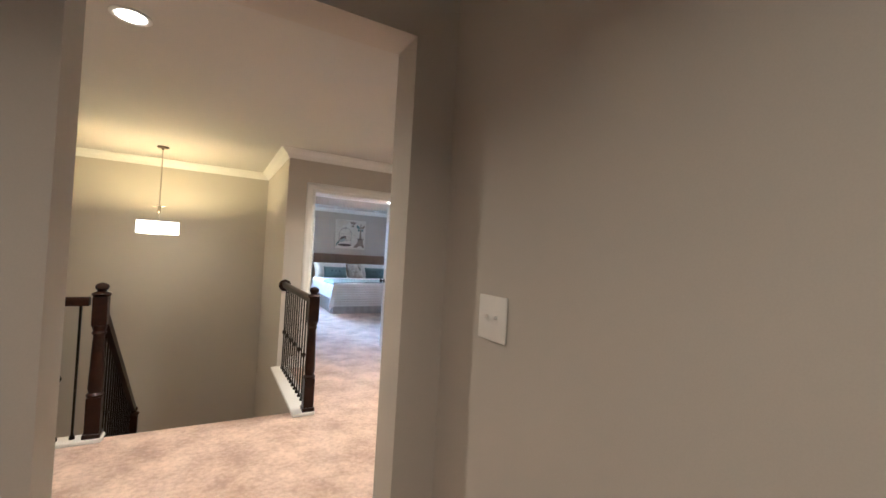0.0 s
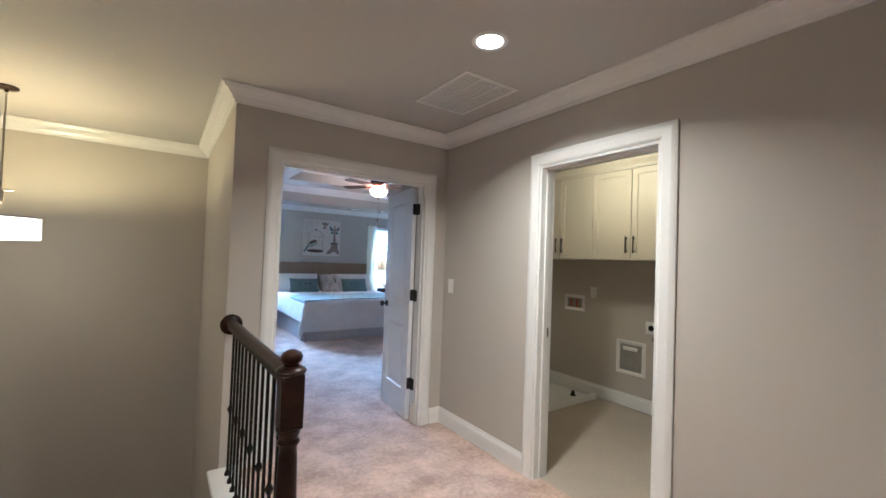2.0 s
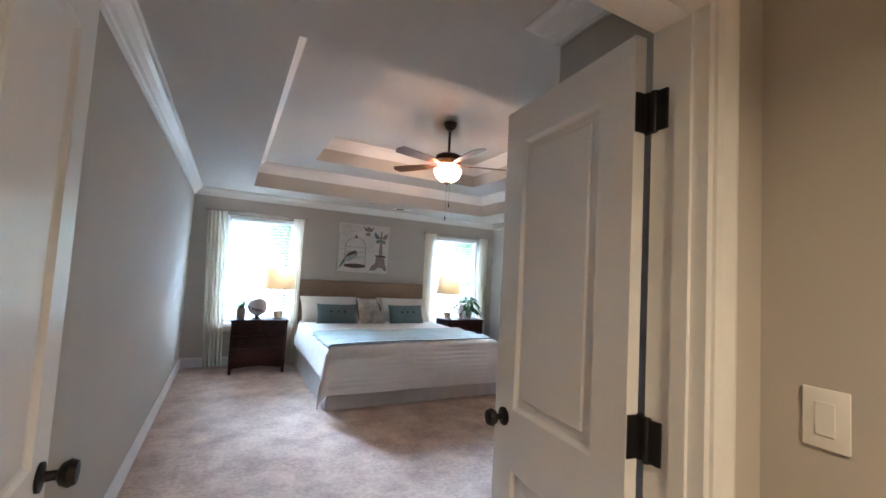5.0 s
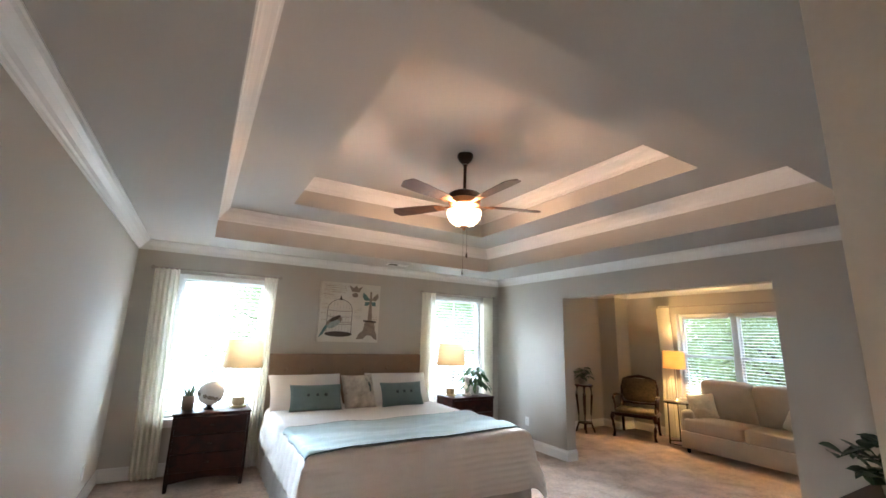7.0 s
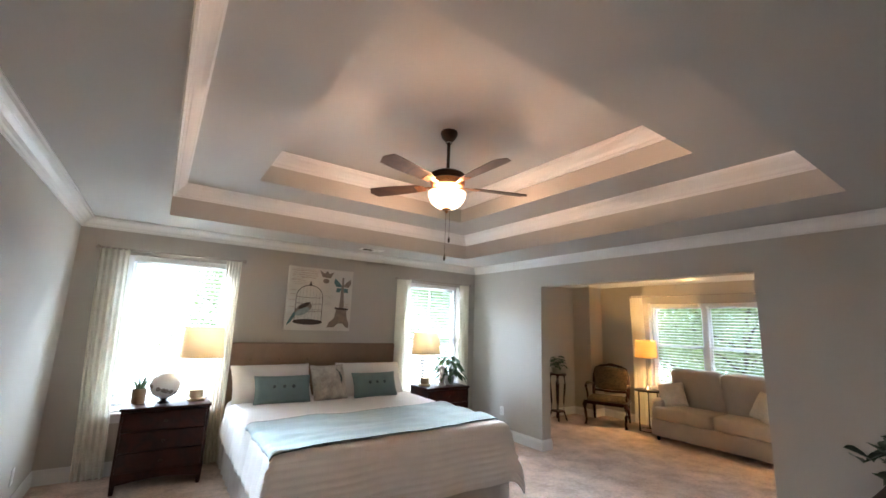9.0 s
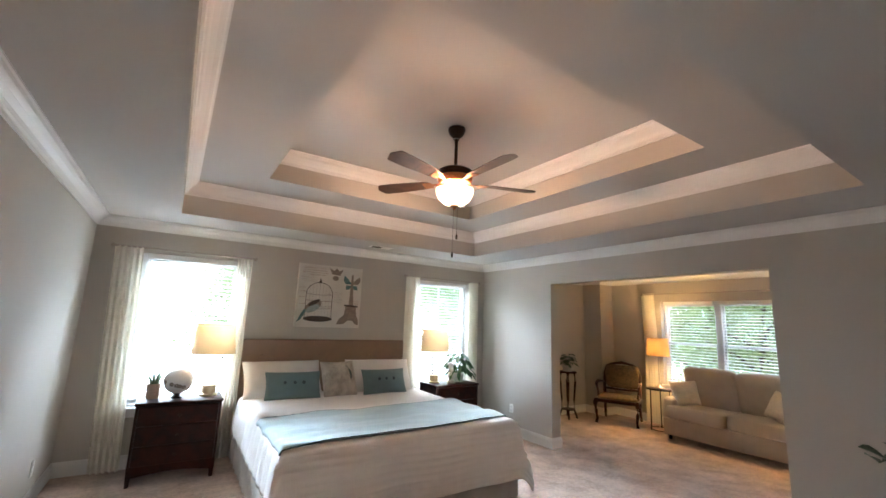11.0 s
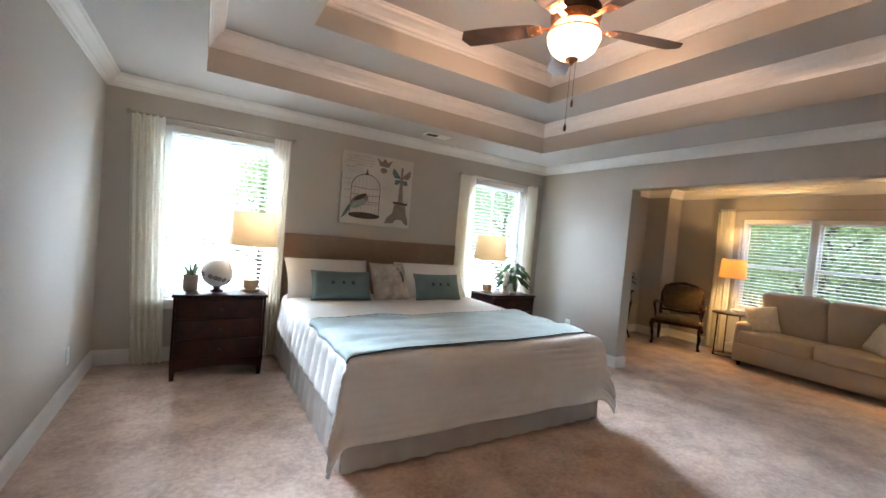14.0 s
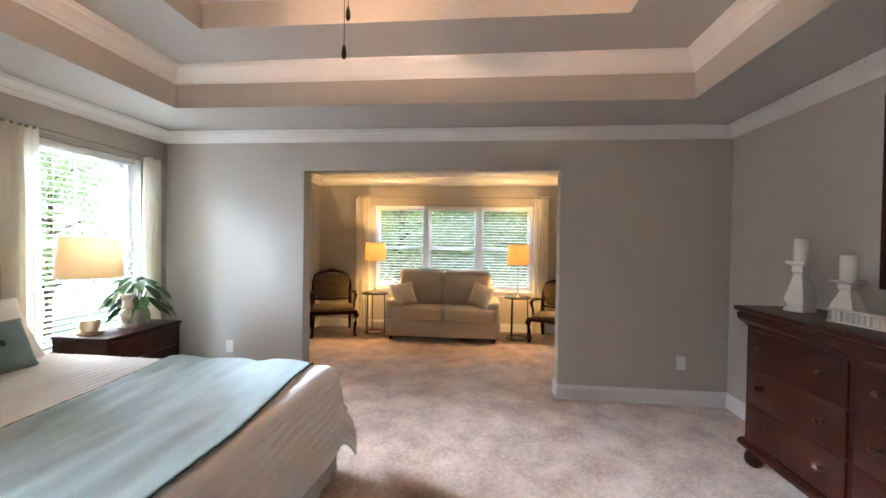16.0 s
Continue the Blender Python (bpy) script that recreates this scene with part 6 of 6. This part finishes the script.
    cushion(bm, W - 0.05, D - 0.03, 0.12, pose(0, 0, 0.42), 0.55, 0.3, 36, 14, 0.15)
    part("seat", bm, TAPESTRY, ob, "olive tapestry seat", True)
    return ob


STOUT = Matrix.Diagonal((1.12, 1.0, 0.93, 1.0))
ch1 = armchair(pose(8.2, 9.14, 0, 0, 0, 114) @ STOUT, "carved dark wood armchair with olive tapestry seat")
ch2 = copy_thing(ch1, pose(8.2, 5.78, 0, 0, 0, 66) @ STOUT)
st = thing("plant_stand", pose(7.62, 9.72, 0), "tall dark wooden plant stand with curved legs", "plant stand")
bm = B()
lathe(bm, [(0, 0.74), (0.15, 0.74), (0.155, 0.75), (0.15, 0.765), (0, 0.765)], Matrix(), 32)
part("top", bm, CHERRY, st, smooth=True)
for k in range(4):
    a = 0.785 + k * 1.571
    bm = B()
    tube(bm, [(r * math.cos(a), r * math.sin(a), z) for r, z in ((0.11, 0.74), (0.125, 0.6), (0.10, 0.3), (0.10, 0.15), (0.14, 0.03), (0.15, 0.0))], [0.02, 0.019, 0.014, 0.013, 0.016, 0.014], 8)
    part("leg", bm, CHERRY, st, smooth=True)
bm = B()
lathe(bm, [(0, 0.14), (0.11, 0.14), (0.11, 0.155), (0, 0.155)], Matrix(), 24)
part("shelf", bm, CHERRY, st)
bushy_plant(pose(7.62, 9.72, 0.765), "dark leafy plant in a bowl on the stand", IVY, 0.09, 0.1, 0.24, 0.2, 30, 8, 0.06, 0.11, POT, 0.6)


# ---- laundry room ----
def shaker_door(parent, x, y0, y1, z0, z1, pull=None, name="door"):
    """A shaker front that faces -x."""
    bm = B()
    w = 0.055
    sweep(bm, [(y0, z0), (y1, z0), (y1, z1), (y0, z1)], [(0, 0.0), (0, 0.0185), (0.0015, 0.02), (w - 0.0015, 0.02), (w, 0.0185), (w, 0.0)], lambda u, v, q: Vector((x - q, u, v)), True)
    d = part(name, bm, CABINET, parent)
    bm = B()
    box(bm, x - 0.011, y0 + w - 0.002, z0 + w - 0.002, x - 0.001, y1 - w + 0.002, z1 - w + 0.002)
    part("panel", bm, CABINET, d)
    if pull:
        y, za, zb = pull
        bm = B()
        tube(bm, [(x - 0.048, y, za), (x - 0.048, y, zb)], 0.006, 10)
        for z in (za + 0.02, zb - 0.02):
            tube(bm, [(x - 0.02, y, z), (x - 0.048, y, z)], 0.005, 8)
        part("handle", bm, BLACK, d, "black bar handle", True)
    return d


def upper_cabinet(y0, y1, z0, doors, label):
    ob = thing("wall_cabinet", Matrix(), label, "cabinet", "laundry wall cabinets")
    bm = B()
    box(bm, 4.19, y0, z0, 4.497, y1, 2.33)
    part("body", bm, CABINET, ob)
    for a, b, pull in doors:
        shaker_door(ob, 4.189, a + 0.003, b - 0.003, z0 + 0.004, 2.322, pull)
    return ob


upper_cabinet(2.82, 3.64, 1.465, [(2.82, 3.228, (3.19, 1.53, 1.69)), (3.228, 3.64, (3.266, 1.53, 1.69))], "cream shaker wall cabinet with black bar handles")
upper_cabinet(3.642, 4.462, 1.465, [(3.642, 4.05, (4.012, 1.53, 1.69)), (4.05, 4.462, (4.088, 1.53, 1.69))], "cream shaker wall cabinet with black bar handles")
upper_cabinet(2.0, 2.818, 1.92, [(2.0, 2.408, None), (2.408, 2.818, None)], "short cream shaker wall cabinet above the sink")
bm = B()
sweep(bm, [(4.185, 4.6), (4.185, 2.0)], [(0, 0), (-0.012, 0), (-0.014, 0.03), (-0.045, 0.07), (-0.05, 0.09), (0, 0.09)], lambda u, v, w: Vector((u, v, 2.332 + w)))
tagged(link_mesh("trim_cabinet_crown", bm, CABINET), "cream crown moulding above the cabinets", "moulding", kind="structure")
bc = thing("base_cabinet", Matrix(), "cream shaker sink base cabinet with one drawer", "cabinet")
CX = 3.80
bm = B()
box(bm, CX, 2.02, 0.10, 4.497, 2.77, 0.825)
part("body", bm, CABINET, bc)
bm = B()
box(bm, CX + 0.06, 2.02, 0.0, 4.49, 2.76, 0.10)
part("toe_kick", bm, CABINET, bc)
shaker_door(bc, CX - 0.001, 2.03, 2.765, 0.115, 0.645, (2.10, 0.43, 0.61))
bm = B()
box(bm, CX - 0.021, 2.03, 0.66, CX - 0.001, 2.765, 0.817, 0.003)
part("drawer", bm, CABINET, bc)
ct = thing("countertop", Matrix(), "grey speckled granite countertop with backsplash", "countertop")
bm = B()
for d in ((CX - 0.035, 2.0, 4.0, 2.79), (4.30, 2.0, 4.497, 2.79), (4.0, 2.60, 4.30, 2.79), (4.0, 2.0, 4.30, 2.16)):
    box(bm, d[0], d[1], 0.827, d[2], d[3], 0.86)
part("slab", bm, GRANITE, ct)
bm = B()
box(bm, 4.475, 2.0, 0.8605, 4.497, 2.79, 0.965, 0.003)
part("backsplash", bm, GRANITE, ct)
snk = thing("sink", Matrix(), "stainless steel undermount sink", "sink")
bm = B()
box(bm, 3.995, 2.15, 0.645, 4.305, 2.61, 0.8265)
bm.faces.ensure_lookup_table()
top = [f for f in bm.faces if f.normal.z > 0.5]
bmesh.ops.delete(bm, geom=top, context="FACES")
bk = part("basin", bm, STEEL, snk)
bk.modifiers.new("thickness", "SOLIDIFY").thickness = 0.004
fc = thing("faucet", pose(4.40, 2.38, 0.86), "dark arched sink faucet", "faucet")
bm = B()
lathe(bm, [(0, 0), (0.026, 0), (0.026, 0.008), (0.016, 0.02), (0.014, 0.06)], Matrix(), 18)
tube(bm, [(0, 0, 0.05), (0, 0, 0.2), (-0.03, 0, 0.26), (-0.09, 0, 0.275), (-0.14, 0, 0.24), (-0.15, 0, 0.19)], 0.011, 12)
part("spout", bm, BLACK, fc, smooth=True)
bm = B()
tube(bm, [(0, -0.014, 0.05), (0.0, -0.06, 0.075)], 0.006, 8)
part("lever", bm, BLACK, fc, smooth=True)


def recessed_box(name, y0, y1, z0, z1, label, inner):
    ob = thing(name, Matrix(), label, "wall box")
    x = 4.499
    bm = B()
    sweep(bm, [(y0, z0), (y1, z0), (y1, z1), (y0, z1)], [(0, 0), (0, 0.012), (0.012, 0.014), (0.036, 0.008), (0.036, 0)], lambda u, v, w: Vector((x - w, u, v)), True)
    part("frame", bm, PLASTIC, ob)
    bm = B()
    box(bm, x - 0.004, y0 + 0.03, z0 + 0.03, x - 0.0005, y1 - 0.03, z1 - 0.03)
    part("recess", bm, inner, ob, "flat grey panel with the inner shade in its colour")
    return ob


# one grey for galvanised metal and the boxes' inner shade, on flat panels
GREYIN = surface("galvanised_shade_grey", (0.32, 0.31, 0.29), 0.5, 0.3, vary=0.2, scale=10, fine=80, bump=0.05)
db = recessed_box("dryer_vent_box", 3.24, 3.545, 0.325, 0.66, "white framed dryer vent box in the wall", GREYIN)
bm = B()
box(bm, 4.475, 3.32, 0.565, 4.494, 3.47, 0.60, 0.006)
part("duct_flange", bm, PLASTIC, db, "white duct flange")
wb = recessed_box("washer_outlet_box", 3.945, 4.215, 0.885, 1.065, "white washer outlet box with valves", GREYIN)
for y, c in ((4.04, (0.35, 0.03, 0.02)), (4.12, (0.35, 0.05, 0.02))):
    bm = B()
    tube(bm, [(4.494, y, 0.93), (4.48, y, 0.93), (4.48, y, 1.0)], 0.008, 8)
    lathe(bm, [(0, 0), (0.014, 0), (0.014, 0.012), (0, 0.014)], pose(4.48, y, 1.0), 12)
    part("valve", bm, surface("valve_red", c, 0.5, vary=0.1), wb, "red handled valve")
ro = wall_plate("dryer_outlet", pose(4.499, 3.19, 0.82, 0, 0, -90), 0.115, 0.118, "white dryer outlet with round black socket", "outlet")
bm = B()
lathe(bm, [(0, 0), (0.028, 0), (0.028, 0.006), (0.02, 0.009), (0, 0.009)], pose(0, -0.005, 0, 90, 0, 0), 22)
part("round_socket", bm, BLACK, ro, "round black socket", True)
wall_plate("wall_outlet", pose(4.499, 3.84, 1.11, 0, 0, -90), 0.075, 0.118, "white wall outlet beside the washer box", "outlet", sockets=2)
pan = thing("washer_drain_pan", pose(4.05, 4.10, -0.003), "shallow white plastic washer drain pan on the floor", "drain pan")
bm = B()
box(bm, -0.38, -0.38, 0, 0.38, 0.38, 0.012, 0.004)
sweep(bm, [(-0.38, -0.38), (0.38, -0.38), (0.38, 0.38), (-0.38, 0.38)], [(0, 0.005), (0.006, 0.06), (0.016, 0.064), (0.018, 0.06), (0.012, 0.012)], lambda u, v, w: Vector((u, v, w)), True)
part("tray", bm, PLASTIC, pan)
bm = B()
lathe(bm, [(0, 0.012), (0.03, 0.012), (0.03, 0.02), (0.018, 0.03), (0.016, 0.06), (0, 0.062)], pose(0.22, -0.2, 0), 16)
part("drain_fitting", bm, BLACK, pan, "dark drain fitting", True)
fl = thing("flush_ceiling_light", pose(3.60, 3.25, HC), "flush dome ceiling light in the laundry room", "ceiling light")
bm = B()
lathe(bm, [(0, 0), (0.15, 0), (0.155, -0.012), (0.14, -0.035), (0.12, -0.04)], Matrix(), 36)
part("pan", bm, BRONZE, fl, smooth=True)
bm = B()
lathe(bm, [(0.145, -0.036), (0.14, -0.07), (0.11, -0.11), (0.06, -0.135), (0, -0.142)], Matrix(), 40)
part("glass_dome", bm, BULB, fl, "lit frosted glass dome", True)
bm = B()
lathe(bm, [(0.014, -0.14), (0.012, -0.155), (0, -0.165)], Matrix(), 14)
part("finial", bm, BRONZE, fl, smooth=True)
lamp("laundry_light", "POINT", 7.8, (1.0, 0.69, 0.30), pose(3.60, 3.25, 2.24), 0.1)


# ---- outside ----
bm = B()
box(bm, -300, -300, -3.4, 300, 300, -3.2)
GRASS = surface("lawn", (0.05, 0.09, 0.03), 0.95, vary=0.4, scale=0.6, fine=20, bump=0.3, depth=0.03)
tagged(link_mesh("ground", bm, GRASS), "green lawn below the upstairs windows", "ground", kind="structure")
TREELEAF = surface("tree_leaf", (0.16, 0.24, 0.10), 0.6, vary=0.4, scale=1.2, fine=9, bump=0.0, second=(0.25, 0.36, 0.16))
_n, _l = TREELEAF.node_tree.nodes, TREELEAF.node_tree.links
_t, _m = _n.new("ShaderNodeBsdfTranslucent"), _n.new("ShaderNodeMixShader")
_t.inputs["Color"].default_value = (0.55, 0.68, 0.38, 1)
_m.inputs[0].default_value = 0.5
_l.new(_n["Principled BSDF"].outputs[0], _m.inputs[1])
_l.new(_t.outputs[0], _m.inputs[2])
_l.new(_m.outputs[0], _n["Material Output"].inputs["Surface"])
BARK = surface("tree_bark", (0.12, 0.09, 0.065), 0.9, vary=0.4, scale=4, fine=40, bump=0.6, depth=0.02, stretch=(1, 1, 0.2))


def tree_meshes(seed, h, spread, count):
    rnd = random.Random(seed)
    bt = B()
    tube(bt, [(0, 0, 0), (0.05, 0.02, h * 0.3), (-0.04, 0.06, h * 0.6), (0.02, 0, h * 0.92)], [0.2, 0.15, 0.1, 0.03], 10)
    tips = []
    for k in range(16):
        a, z0 = k * 2.4, h * (0.25 + 0.04 * k)
        l = spread * rnd.uniform(0.6, 1.0) * (1.15 - 0.045 * k)
        p0, p2 = Vector((0, 0, z0)), Vector((l * math.cos(a), l * math.sin(a), z0 + l * rnd.uniform(0.25, 0.7)))
        p1 = p0.lerp(p2, 0.5) + Vector((0, 0, 0.15))
        tube(bt, [p0, p1, p2], [0.06, 0.035, 0.01], 6)
        tips += [p1, p0.lerp(p2, 0.75), p2]
    verts, faces = [], []
    for k in range(count):
        c = tips[rnd.randrange(len(tips))] + Vector((rnd.gauss(0, 1), rnd.gauss(0, 1), rnd.gauss(0, 0.8))) * spread * 0.22
        d = Vector((rnd.gauss(0, 1), rnd.gauss(0, 1), rnd.gauss(0, 0.6) - 0.3)).normalized()
        s = d.cross(Vector((rnd.gauss(0, 1), rnd.gauss(0, 1), rnd.gauss(0, 1)))).normalized()
        l, w = rnd.uniform(0.09, 0.16), rnd.uniform(0.03, 0.055)
        n = len(verts)
        verts += [c, c + d * l * 0.5 + s * w, c + d * l, c + d * l * 0.5 - s * w]
        faces.append((n, n + 1, n + 2, n + 3))
    me = bpy.data.meshes.new("crown")
    me.from_pydata(verts, [], faces)
    me.materials.append(TREELEAF)
    return bt, me


trees = []
for s, h, sp in ((1, 8.5, 2.6), (2, 9.5, 2.9)):
    bt, me = tree_meshes(s, h, sp, 15000)
    tr = thing("tree", pose(0, 0, -3.2), "leafy green deciduous tree outside the window", "tree", "garden trees")
    part("trunk", bt, BARK, tr, smooth=True)
    crown_ob = new("crown", me)
    crown_ob.parent = tr
    trees.append(tr)
spots = [(14.5, 5.0, 10), (15.5, 9.6, 120), (17.5, 7.2, 60), (19.0, 12.5, 200), (18.5, 2.0, 300), (23, 5.5, 20), (22, 10, 80), (24, 14.5, 30),
         (14.5, 25.0, 150), (15.0, 22.0, 220), (17.5, 18.0, 10),
         (20.5, 7.8, 250), (21, 3.6, 140), (26, 8.2, 95), (27, 12.0, 330), (27, 3.0, 180), (4.4, 28.0, 40)]
trees[0].matrix_world = pose(spots[0][0], spots[0][1], -3.2, 0, 0, spots[0][2])
trees[1].matrix_world = pose(spots[1][0], spots[1][1], -3.2, 0, 0, spots[1][2])
for k, (x, y, a) in enumerate(spots[2:]):
    copy_thing(trees[k % 2], pose(x, y, -3.2, 0, 0, a))
OVERCAST = glow("bright_overcast_sky", DAY, 2.4)
bm = B()
box(bm, -25, 32, -3.2, 45, 32.2, 22)
tagged(link_mesh("backdrop_north", bm, OVERCAST), "bright overcast sky behind the garden trees", "sky", kind="structure")
bm = B()
box(bm, 34, -20, -3.2, 34.2, 32, 22)
tagged(link_mesh("backdrop_east", bm, OVERCAST), "bright overcast sky behind the garden trees", "sky", kind="structure")
